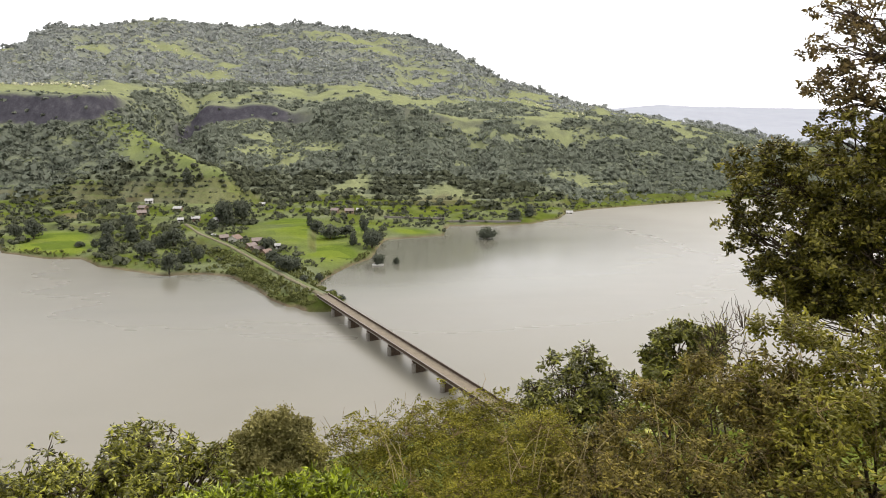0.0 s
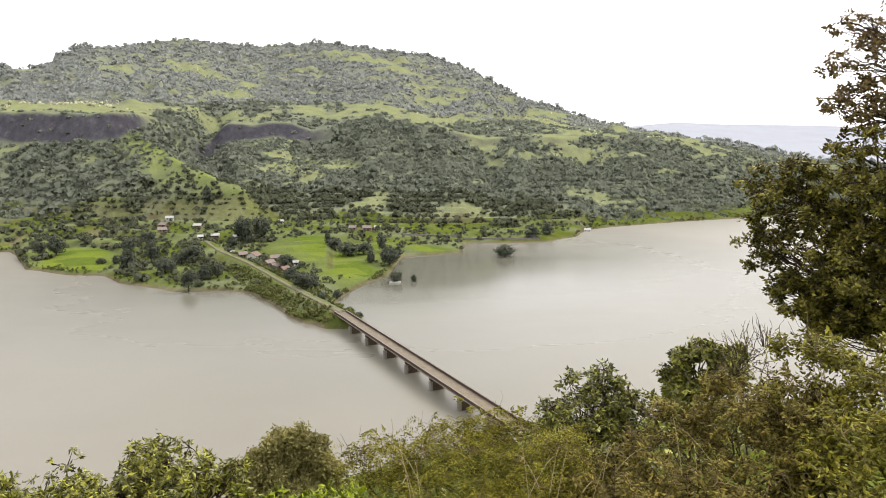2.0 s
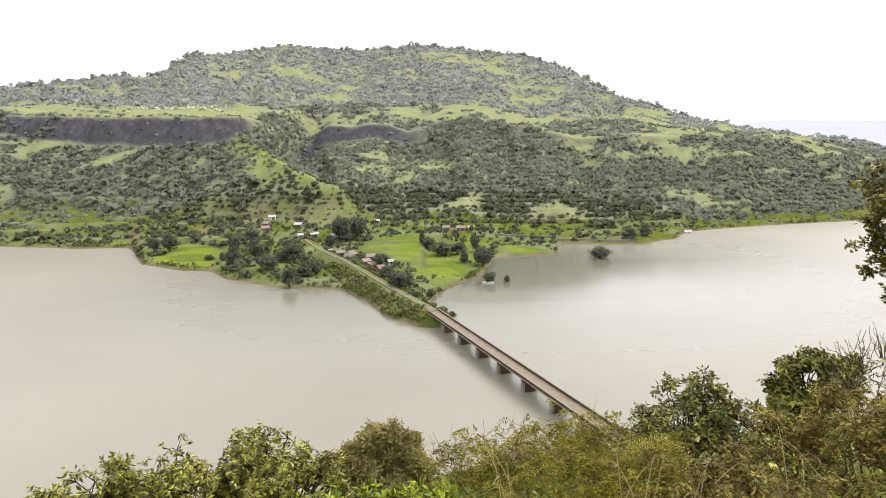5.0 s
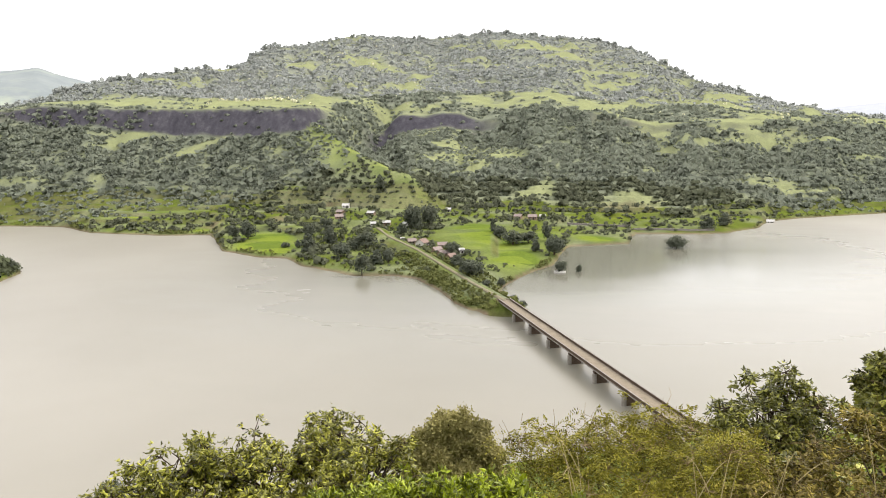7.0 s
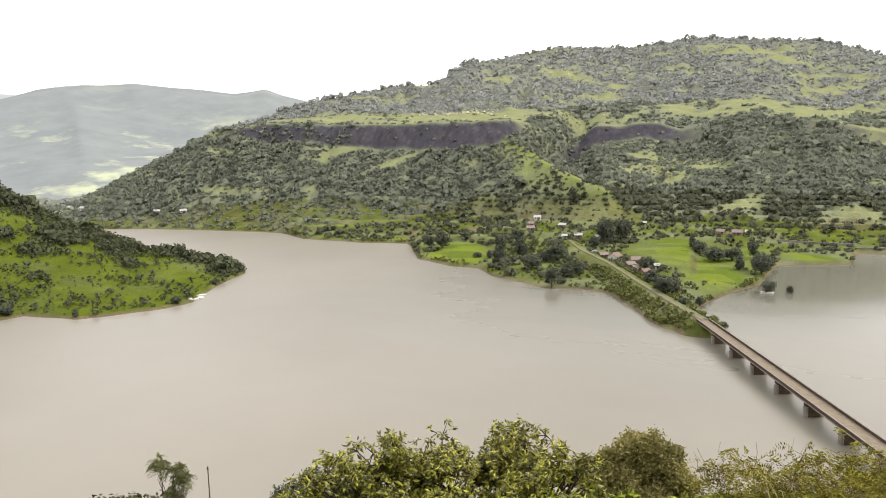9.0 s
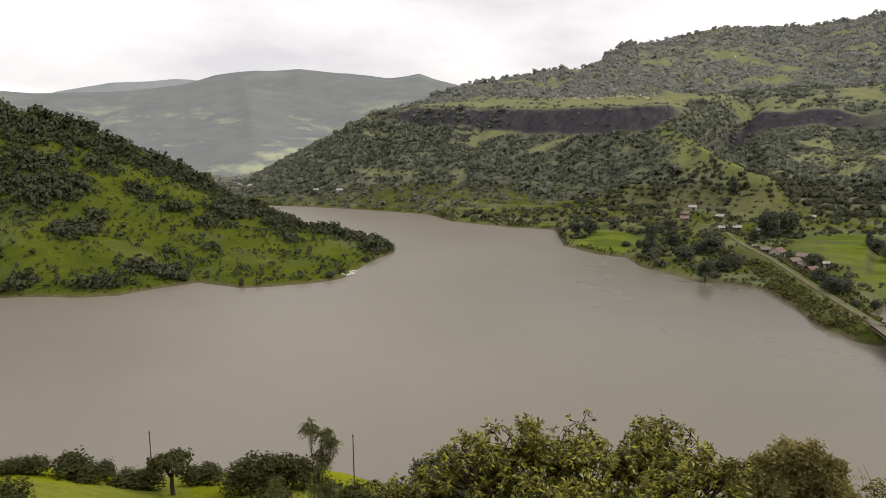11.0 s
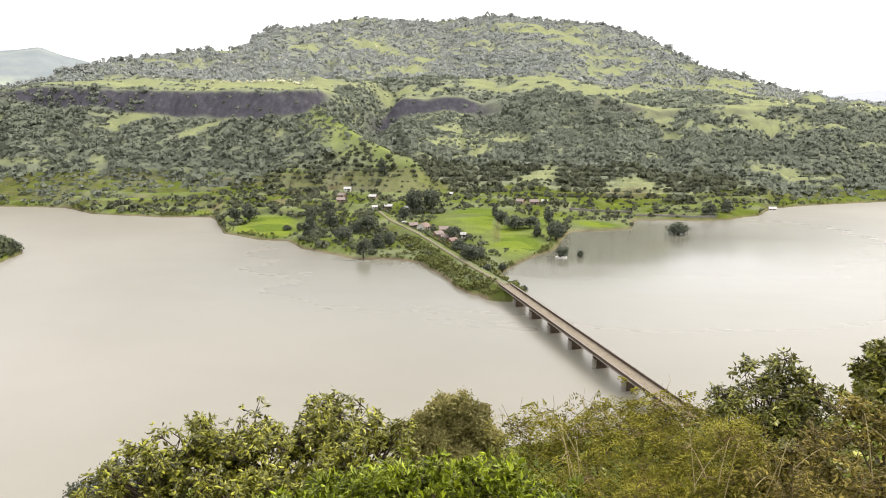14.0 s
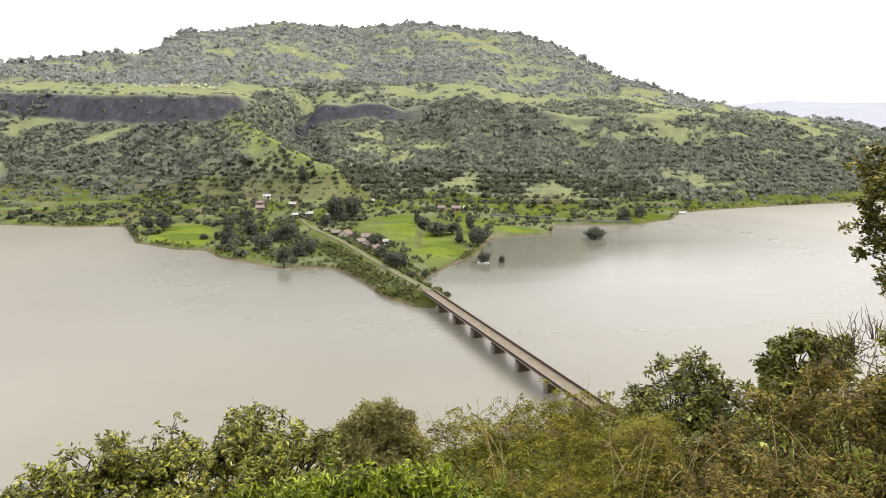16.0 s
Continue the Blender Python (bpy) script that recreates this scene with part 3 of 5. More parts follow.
def leaves(origin, way, length, width, fold=0.25, face=None):
    """One folded diamond for each leaf: origin and way (n,3), length and width (n,)."""
    n = len(origin)
    way = unit(way)
    side = unit(np.cross(way, rng.normal(size=(n, 3)) if face is None else face + 0.35 * rng.normal(size=(n, 3))))
    up = np.cross(side, way)
    L, W = length[:, None], width[:, None]
    mid = origin + way * L * 0.45
    a = mid + side * W * 0.5 + up * W * fold
    b = mid - side * W * 0.5 + up * W * fold
    tip = origin + way * L - up * L * 0.12
    V = np.stack([origin, a, tip, b], 1).reshape(-1, 3)
    return V, np.arange(4 * n).reshape(n, 4)


def curve_path(p, q, sag, steps=5, wild=0.12):
    t = np.linspace(0, 1, steps)[:, None]
    p, q = np.asarray(p, float), np.asarray(q, float)
    L = np.linalg.norm(q - p)
    jitter = rng.normal(size=(steps, 3)) * wild * L * 0.5 * t * (1 - t) * 2
    return p + (q - p) * t + np.array([0, 0, 1.0]) * sag * L * (t * (1 - t)) + jitter


def land(x, y):
    return float(height(np.array([float(x)]), np.array([float(y)]))[0])


def spot(az, el, d):
    x, y = polar(az, d)
    return np.array([x, y, H_EYE + d * math.tan(radians(el))])


def hazy_land(name, dark, light, patch, glow=0.0):
    def build(n, l, p):
        f = noise_node(n, l, 0.012, 9.0, 0.7)
        g = noise_node(n, l, 0.0075, 6.0, 0.6)
        geo, sep, low = n.new("ShaderNodeNewGeometry"), n.new("ShaderNodeSeparateXYZ"), n.new("ShaderNodeMapRange")
        l.new(geo.outputs["Position"], sep.inputs[0])
        low.inputs[1].default_value, low.inputs[2].default_value = 110.0, 190.0
        low.inputs[3].default_value, low.inputs[4].default_value = 1.0, 0.15
        l.new(sep.outputs[2], low.inputs[0])
        fields = mix(n, l, 1.0, ramp(n, l, g, [(0.55, (0, 0, 0)), (0.66, (1, 1, 1))], 1.0), low.outputs[0], "MULTIPLY")
        c = mix(n, l, fields, ramp(n, l, f, [(0.35, dark), (0.65, light)]), patch)
        l.new(c, p.inputs["Base Color"])
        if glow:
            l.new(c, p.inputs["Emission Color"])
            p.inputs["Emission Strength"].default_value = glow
    return material(name, build, 1.0, 0.0)


# ---- far hills closing the valley ----


def far_range(name, label, az0, az1, crest, foot_d, crest_d, mat, seed, bench=0.0):
    azs, t = np.arange(az0, az1, 0.28), np.linspace(0, 1.35, 80)
    A, T = np.meshgrid(azs, t)
    D = foot_d + (crest_d - foot_d) * T
    X, Y = D * np.sin(np.radians(A)), D * np.cos(np.radians(A))
    top = along(A, crest)
    prof = np.where(T < 1, T ** 1.15 + bench * np.sin(T * 9.4), 1 - (T - 1) * 0.8)
    Z = -4 + (rise(crest_d, top) + 4) * prof
    Z += np.clip(T, 0, 1) * np.clip(1.06 - T, 0.12, 1) * (fbm(X / 260, Y / 260, 5, seed) * 130 - 60 * np.abs(2 * vnoise(A / 3.2, D / 900, seed + 9) - 1) + 25)
    Z = np.where(T > 0.04, np.maximum(Z, 3 + 25 * np.clip(T, 0, 1)), Z)
    idx = np.arange(Z.size).reshape(Z.shape)
    F = np.stack([idx[:-1, :-1], idx[:-1, 1:], idx[1:, 1:], idx[1:, :-1]], -1).reshape(-1, 4)[:, ::-1]
    me = array_mesh(name, np.stack([X, Y, Z], -1).reshape(-1, 3), F, mat, True)
    return tagged(new(name, me), label, "hills", kind="structure")


# haze of distance is painted into these colours and lifted further by emission
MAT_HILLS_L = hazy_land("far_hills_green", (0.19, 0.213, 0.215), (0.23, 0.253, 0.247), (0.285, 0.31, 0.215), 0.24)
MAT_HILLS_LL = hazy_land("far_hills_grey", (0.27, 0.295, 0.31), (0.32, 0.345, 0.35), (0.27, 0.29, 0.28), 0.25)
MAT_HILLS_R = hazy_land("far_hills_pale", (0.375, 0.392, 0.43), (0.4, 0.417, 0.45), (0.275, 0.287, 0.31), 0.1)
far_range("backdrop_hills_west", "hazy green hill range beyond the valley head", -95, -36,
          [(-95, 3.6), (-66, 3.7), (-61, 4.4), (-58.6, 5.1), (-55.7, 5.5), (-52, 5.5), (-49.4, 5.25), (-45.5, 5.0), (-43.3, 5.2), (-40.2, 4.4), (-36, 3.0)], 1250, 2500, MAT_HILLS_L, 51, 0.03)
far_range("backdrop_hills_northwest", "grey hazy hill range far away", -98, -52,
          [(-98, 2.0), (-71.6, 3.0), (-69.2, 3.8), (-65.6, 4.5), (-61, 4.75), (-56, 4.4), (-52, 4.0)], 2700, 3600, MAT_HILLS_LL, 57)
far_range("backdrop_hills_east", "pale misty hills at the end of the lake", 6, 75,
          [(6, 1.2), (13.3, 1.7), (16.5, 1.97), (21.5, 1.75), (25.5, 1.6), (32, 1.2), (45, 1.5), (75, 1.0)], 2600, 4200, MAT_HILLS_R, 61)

# ---- bridge ----
U_X, U_Y = 0.4604, -0.8877
SPAN = 16.116
BRIDGE_TURN = math.atan2(U_Y, U_X)


def bridge():
    b = thing("bridge", "long narrow concrete road bridge with solid parapets over the lake", "bridge",
              Matrix.Translation((ABUT[0], ABUT[1], 0)) @ Matrix.Rotation(BRIDGE_TURN, 4, "Z"))
    n_span = 9
    for i in range(n_span):
        x = (i + 0.5) * SPAN
        bm = bmesh.new()
        box(bm, SPAN - 0.06, 4.5, 0.3, x, 0, DECK_Z - 0.42)
        part("deck", bm, MAT_CONCRETE, b)
        for side in (-1, 1):
            bm = bmesh.new()
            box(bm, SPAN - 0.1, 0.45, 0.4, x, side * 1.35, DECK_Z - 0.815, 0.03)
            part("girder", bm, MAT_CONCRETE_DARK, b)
            bm = bmesh.new()
            box(bm, SPAN - 0.08, 0.24, 0.76, x, side * 2.1, DECK_Z - 0.118, 0.02)
            p = part("parapet", bm, MAT_CONCRETE_DARK, b, "dark brown concrete parapet")
            bm = bmesh.new()
            box(bm, SPAN - 0.08, 0.32, 0.1, x, side * 2.1, DECK_Z + 0.645, 0.01)
            part("coping", bm, MAT_CONCRETE, p, "pale concrete coping")
            for k in range(5):
                bm = bmesh.new()
                box(bm, 0.3, 0.32, 0.75, (i + 0.1 + 0.2 * k) * SPAN, side * 2.1, DECK_Z - 0.116, 0.02)
                part("post", bm, MAT_CONCRETE_DARK, p)
        bm = bmesh.new()
        box(bm, SPAN - 0.02, 3.94, 0.1, x, 0, DECK_Z - 0.1)
        part("road_surface", bm, MAT_ROAD, b, "dusty pale worn road surface")
        if i:
            px = i * SPAN
            bm = bmesh.new()
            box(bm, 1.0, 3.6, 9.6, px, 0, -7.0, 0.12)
            pier = part("pier", bm, MAT_CONCRETE_DARK, b, "dark brown concrete wall pier")
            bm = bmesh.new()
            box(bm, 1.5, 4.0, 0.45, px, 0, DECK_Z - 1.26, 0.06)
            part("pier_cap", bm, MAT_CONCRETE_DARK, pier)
            for side in (-1, 1):
                bm = bmesh.new()
                bmesh.ops.create_cone(bm, cap_ends=True, segments=12, radius1=0.62, radius2=0.62, depth=9.55,
                                      matrix=Matrix.Translation((px, side * 1.75, -2.3)))
                part("column", bm, MAT_CONCRETE, pier)
    for x, d in ((-1.6, 1), (n_span * SPAN + 1.6, -1)):
        bm = bmesh.new()
        box(bm, 3.2, 4.8, DECK_Z + 4.4, x, 0, -4.5, 0.08)
        part("abutment", bm, MAT_CONCRETE_DARK, b, "dark masonry abutment")
    return b


bridge()


def ribbon(name, pts, zs, half, mat, label, category, lift):
    """A strip of road along a line of points."""
    p = np.array(pts, float)
    t = np.linspace(0, 1, 60)
    s = np.linspace(0, 1, len(p))
    xy = np.stack([np.interp(t, s, p[:, 0]), np.interp(t, s, p[:, 1])], 1)
    z = np.interp(t, s, zs) + lift
    g = unit(np.gradient(xy, axis=0))
    nrm = np.stack([g[:, 1], -g[:, 0]], 1)
    w = half * (1 + 0.18 * np.sin(t * 37) * np.sin(t * 11 + 1))
    rows = []
    for o, dz in ((-1.0, -0.25), (-0.9, 0.0), (0.0, 0.06), (0.9, 0.0), (1.0, -0.25)):
        q = xy + nrm * (w * o)[:, None]
        rows.append(np.column_stack([q, z + dz]))
    V = np.stack(rows, 1)
    idx = np.arange(60 * 5).reshape(60, 5)
    F = np.stack([idx[:-1, :-1], idx[:-1, 1:], idx[1:, 1:], idx[1:, :-1]], -1).reshape(-1, 4)
    return tagged(new(name, array_mesh(name, V.reshape(-1, 3), F, mat, True)), label, category, kind="structure")


ribbon("road", ROAD, ROAD_Z, 1.0, MAT_TRACK, "pale dusty unpaved causeway road", "road", 0.12)



def retaining_wall(pts):
    """A low stone wall that holds the terrace above the far shore."""
    w = thing("retaining_wall", "low grey stone retaining wall along the lake shore", "wall")
    for (x0, y0), (x1, y1) in zip(pts, pts[1:]):
        L, turn = math.hypot(x1 - x0, y1 - y0), math.atan2(y1 - y0, x1 - x0)
        cx, cy = (x0 + x1) / 2, (y0 + y1) / 2
        bm = bmesh.new()
        box(bm, L + 0.2, 0.7, 2.4, 0, 0, -1.1, 0.08)
        seg = part("wall_section", bm, MAT_WALL, w)
        seg.matrix_basis = Matrix.Translation((cx, cy, land(cx, cy))) @ Matrix.Rotation(turn, 4, "Z")


MAT_WALL = mottled("dry_stone", (0.16, 0.145, 0.125), (0.34, 0.31, 0.27), 0.9, 0.95, 0.05)
retaining_wall([(-40, 484.4), (-29, 481.5), (-18, 479.2), (-8, 479), (1, 479.5), (10, 481), (19, 482.6), (28, 482), (37, 481.5), (46, 483), (53, 486)])

# ---- village houses ----
MAT_PLASTER = mottled("limewash", (0.55, 0.52, 0.46), (0.74, 0.71, 0.65), 0.9, 0.9)
MAT_MUD = mottled("mud_wall", (0.22, 0.15, 0.1), (0.34, 0.25, 0.18), 0.9, 0.95)
MAT_TILE = mottled("clay_tile", (0.19, 0.13, 0.105), (0.31, 0.225, 0.185), 1.2, 0.9, 0.03)
MAT_SHEET = mottled("tin_sheet", (0.36, 0.36, 0.34), (0.58, 0.56, 0.53), 0.7, 0.6)
MAT_OLD_SHEET = mottled("rusty_sheet", (0.2, 0.15, 0.13), (0.33, 0.27, 0.24), 0.8, 0.8)
MAT_DARK = mottled("dark_opening", (0.03, 0.026, 0.022), (0.06, 0.05, 0.045), 2.0, 0.7)


def house(x, y, w, dp, eave, turn, wall_mat, roof_mat, label):
    h = thing("house", label, "house", Matrix.Translation((x, y, land(x, y) - 0.35)) @ Matrix.Rotation(radians(turn), 4, "Z"), "houses of the village")
    top = eave + dp * 0.32
    bm = bmesh.new()
    prof = [(-dp / 2, 0), (dp / 2, 0), (dp / 2, eave), (0, top), (-dp / 2, eave)]
    a = [bm.verts.new((-w / 2, yy, zz)) for yy, zz in prof]
    c = [bm.verts.new((w / 2, yy, zz)) for yy, zz in prof]
    bm.faces.new(a[::-1])
    bm.faces.new(c)
    for i in range(5):
        j = (i + 1) % 5
        bm.faces.new((a[i], a[j], c[j], c[i]))
    part("wall", bm, wall_mat, h)
    for side in (-1, 1):
        bm = bmesh.new()
        n = 14
        over, L = 0.45, math.hypot(dp / 2, top - eave) + 0.5
        rows = []
        for k in range(n + 1):
            u = -w / 2 - over + (w + 2 * over) * k / n
            lift = 0.05 * (k % 2)
            down = Vector((0, side * (dp / 2), eave - top)).normalized()
            base = Vector((u, 0, top + 0.1 + lift))
            rows.append([bm.verts.new(base), bm.verts.new(base + down * L), bm.verts.new(base + down * L - Vector((0, 0, 0.1))), bm.verts.new(base - Vector((0, 0, 0.1)))])
        for r0, r1 in zip(rows, rows[1:]):
            for i in range(4):
                j = (i + 1) % 4
                bm.faces.new((r0[i], r0[j], r1[j], r1[i]))
        bm.faces.new(rows[0][::-1])
        bm.faces.new(rows[-1])
        bmesh.ops.recalc_face_normals(bm, faces=bm.faces)
        part("roof", bm, roof_mat, h)
    bm = bmesh.new()
    box(bm, 0.95, 0.08, 1.95, w * 0.12, -dp / 2 - 0.02, 0.35)
    part("door", bm, MAT_DARK, h, "dark wooden door")
    for u in (-w * 0.28, w * 0.36):
        bm = bmesh.new()
        box(bm, 0.8, 0.08, 0.9, u, -dp / 2 - 0.02, 1.25)
        part("window", bm, MAT_DARK, h, "small dark window")
    return h


WHITE_HUT = "small limewashed village house with a pale tin roof"
TILE_HUT = "mud-walled village house with a reddish clay tile roof"
RUST_HUT = "low mud-walled shed with a weathered brown roof"
house(-202, 493, 4.8, 3.6, 2.4, 12, MAT_PLASTER, MAT_SHEET, WHITE_HUT)
house(-175, 473, 5.0, 3.6, 2.3, -5, MAT_MUD, MAT_SHEET, "mud-walled village house with a bright tin roof")
house(-157, 427, 3.0, 2.8, 2.2, 25, MAT_PLASTER, MAT_SHEET, WHITE_HUT)
house(-149, 431, 4.4, 3.4, 2.3, 8, MAT_MUD, MAT_SHEET, "mud-walled village house with a bright tin roof")
house(-137, 433, 3.4, 3.0, 2.2, -10, MAT_PLASTER, MAT_SHEET, WHITE_HUT)
house(-111, 380, 5.2, 5.6, 2.5, 70, MAT_PLASTER, MAT_TILE, "limewashed gabled house with a red tile roof by the road")
house(-119, 386, 4.4, 3.8, 2.2, 30, MAT_MUD, MAT_OLD_SHEET, RUST_HUT)
house(-125, 388, 1.9, 1.8, 1.9, 0, MAT_PLASTER, MAT_SHEET, "tiny limewashed hut with a tin roof")
house(-98, 362, 4.8, 3.8, 2.2, 55, MAT_MUD, MAT_OLD_SHEET, RUST_HUT)
house(-92, 353, 5.4, 4.0, 2.2, 50, MAT_MUD, MAT_OLD_SHEET, RUST_HUT)
house(-97, 371, 5.0, 4.0, 2.2, 20, MAT_MUD, MAT_OLD_SHEET, RUST_HUT)
house(-86, 345, 4.6, 3.8, 2.1, 60, MAT_MUD, MAT_TILE, TILE_HUT)
house(-82, 352, 2.3, 2.3, 2.0, 15, MAT_PLASTER, MAT_SHEET, "tiny limewashed hut with a tin roof")
house(-63, 482, 5.6, 4.4, 2.4, 4, MAT_MUD, MAT_OLD_SHEET, RUST_HUT)
house(-73, 484, 4.6, 4.0, 2.3, -12, MAT_MUD, MAT_OLD_SHEET, RUST_HUT)
house(-57, 488, 3.6, 3.4, 2.3, 10, MAT_PLASTER, MAT_SHEET, WHITE_HUT)
house(-188, 446, 5.0, 4.2, 2.2, 30, MAT_MUD, MAT_OLD_SHEET, RUST_HUT)
house(-195, 466, 5.2, 4.0, 2.2, -20, MAT_MUD, MAT_OLD_SHEET, RUST_HUT)
house(-127, 504, 3.4, 3.0, 2.2, 5, MAT_PLASTER, MAT_SHEET, WHITE_HUT)
house(-565, 480, 6.0, 4.5, 2.4, 40, MAT_PLASTER, MAT_SHEET, WHITE_HUT)
house(-591, 470, 5.0, 4.0, 2.3, 50, MAT_PLASTER, MAT_SHEET, WHITE_HUT)
for az, d, turn in ((-57.9, 900, 20), (-57.2, 930, -10), (-58.6, 880, 45), (-56.4, 860, 5)):
    hx, hy = polar(az, d)
    house(hx, hy, 7.0, 5.0, 2.6, turn, MAT_PLASTER, MAT_SHEET, WHITE_HUT)
house(97, 548, 4.5, 3.8, 2.2, -10, MAT_PLASTER, MAT_SHEET, WHITE_HUT)

# ---- trees standing singly: village, shore, meadow ----


def crown_mesh(name, lobes, n, size, mat, seed):
    """A crown of many small leaf sprays spread over a few uneven lobes; height and width are 1."""
    r = np.random.default_rng(seed)
    V, W = [], []
    weights = np.array([l[3] ** 2 for l in lobes])
    for l, k in zip(lobes, (n * weights / weights.sum()).astype(int)):
        dirs = unit(r.normal(size=(k, 3)) + [0, 0, 0.25])
        rad = r.uniform(0.55, 1.05, k)[:, None] * (1 + 0.25 * np.sin(dirs[:, :1] * 5 + seed) * np.sin(dirs[:, 1:2] * 6))
        V.append(np.array(l[:3]) + dirs * rad * np.array([l[3], l[3], l[4]]))
        W.append(dirs)
    o, w = np.vstack(V), np.vstack(W)
    out = w
    w = unit(np.cross(out, r.normal(size=o.shape)) + out * r.uniform(-0.1, 0.5, (len(o), 1)) + [0, 0, -0.15])
    sz = r.uniform(0.6, 1.4, len(o)) * size
    v, f = leaves(o - w * sz[:, None] * 0.5, w, sz, sz * 0.75, 0.1, -out)
    return array_mesh(name, v, f, mat, normals=np.repeat(unit(out + 0.35 * r.normal(size=out.shape) + [0, 0, 0.35]), 4, axis=0))


def tree_kind(name, label, lobes, n, size, mat, seed, trunk_r, fork):
    t = thing(name, label, "tree")
    paths = [(curve_path((0, 0, -0.06), (0.02, 0.0, fork), 0.05, 5, 0.1), np.linspace(trunk_r * 1.3, trunk_r * 0.8, 5))]
    for l in lobes:
        paths.append((curve_path((0.01, 0, fork * 0.8), (l[0], l[1], l[2] + l[4] * 0.3), 0.1, 5, 0.15), np.linspace(trunk_r * 0.7, trunk_r * 0.15, 5)))
    v, f = tubes(paths, 6)
    part("trunk", array_mesh("trunk", v, f, MAT_BARK, True), MAT_BARK, t, "dark rough bark")
    part("crown", crown_mesh("crown", lobes, n, size, mat, seed), mat, t)
    return t


LOBES_ROUND = [(0, 0, 0.68, 0.34, 0.3), (0.22, 0.05, 0.5, 0.28, 0.27), (-0.22, 0.1, 0.47, 0.29, 0.28), (0.02, -0.24, 0.48, 0.28, 0.27), (0, 0.2, 0.45, 0.3, 0.27), (0.05, 0, 0.28, 0.38, 0.2)]
LOBES_TALL = [(0.02, 0, 0.8, 0.27, 0.2), (0.15, 0.05, 0.58, 0.33, 0.22), (-0.17, -0.05, 0.5, 0.35, 0.22), (0.08, 0.1, 0.34, 0.4, 0.2), (-0.05, -0.1, 0.2, 0.4, 0.16)]
LOBES_BROAD = [(-0.25, 0, 0.66, 0.28, 0.24), (0.25, 0.1, 0.72, 0.28, 0.24), (0.02, -0.2, 0.74, 0.28, 0.24), (0, 0.22, 0.6, 0.28, 0.24), (0.3, -0.15, 0.42, 0.24, 0.22), (-0.3, 0.12, 0.4, 0.24, 0.22), (0.0, 0.0, 0.35, 0.36, 0.24)]
LOBES_UMBRELLA = [(-0.28, 0, 0.7, 0.24, 0.16), (0.26, 0.08, 0.72, 0.26, 0.16), (0.0, -0.22, 0.78, 0.26, 0.17), (0.02, 0.2, 0.76, 0.26, 0.17), (-0.02, 0, 0.84, 0.27, 0.14)]
LOBES_BUSH = [(0, 0, 0.62, 0.36, 0.38), (0.25, 0.1, 0.4, 0.28, 0.36), (-0.26, 0, 0.38, 0.28, 0.36), (0, -0.25, 0.38, 0.28, 0.34), (0.05, 0.25, 0.4, 0.28, 0.34)]
KINDS = [tree_kind("tree", "dark green leafy tree standing beside the village fields", LOBES_ROUND, 1150, 0.1, MAT_TREE, 3, 0.035, 0.35),
         tree_kind("tree", "tall dark green tree standing among village houses", LOBES_TALL, 1150, 0.1, MAT_TREE, 4, 0.03, 0.3),
         tree_kind("tree", "broad-crowned dark tree standing on the grassy shore", LOBES_BROAD, 1400, 0.09, MAT_TREE, 5, 0.035, 0.45),
         tree_kind("shrub", "rounded dark green shrub growing from the grass", LOBES_BUSH, 1500, 0.085, MAT_TREE, 6, 0.03, 0.25)]
MAT_MEADOW_TREE = leafy("meadow_foliage", (0.06, 0.067, 0.028), (0.16, 0.172, 0.062), 0.9, 0.0, 0.35, speckle=0.6)
KINDS += [tree_kind("tree", "small leafy tree at the edge of the meadow", LOBES_BROAD, 1500, 0.075, MAT_MEADOW_TREE, 7, 0.03, 0.3),
          tree_kind("shrub", "scrubby bush on the edge of the meadow", LOBES_BUSH, 1500, 0.075, MAT_MEADOW_TREE, 8, 0.03, 0.25),
          tree_kind("tree", "small dark umbrella-shaped tree on the bright meadow", LOBES_UMBRELLA, 1500, 0.075, MAT_MEADOW_TREE, 9, 0.045, 0.5)]
USED = [False] * len(KINDS)


def stand(kind, x, y, h, w, label="", group="trees round the village", z=None):
    """Sets one more tree of a kind at its place, h metres high and w wide."""
    m = Matrix.Translation((x, y, max(land(x, y), -0.6) - 0.05 if z is None else z)) @ Matrix.Rotation(rng.uniform(0, 6.28), 4, "Z") @ Matrix.Diagonal((w * 1.12, w * 1.12, h * 1.05, 1))
    if USED[kind]:
        k = KINDS[kind].scale
        t = copy_thing(KINDS[kind], m @ Matrix.Diagonal((1 / k[0], 1 / k[1], 1 / k[2], 1)))
    else:
        t, USED[kind] = KINDS[kind], True
        t.matrix_basis = m
    return tagged(t, label, group=group)


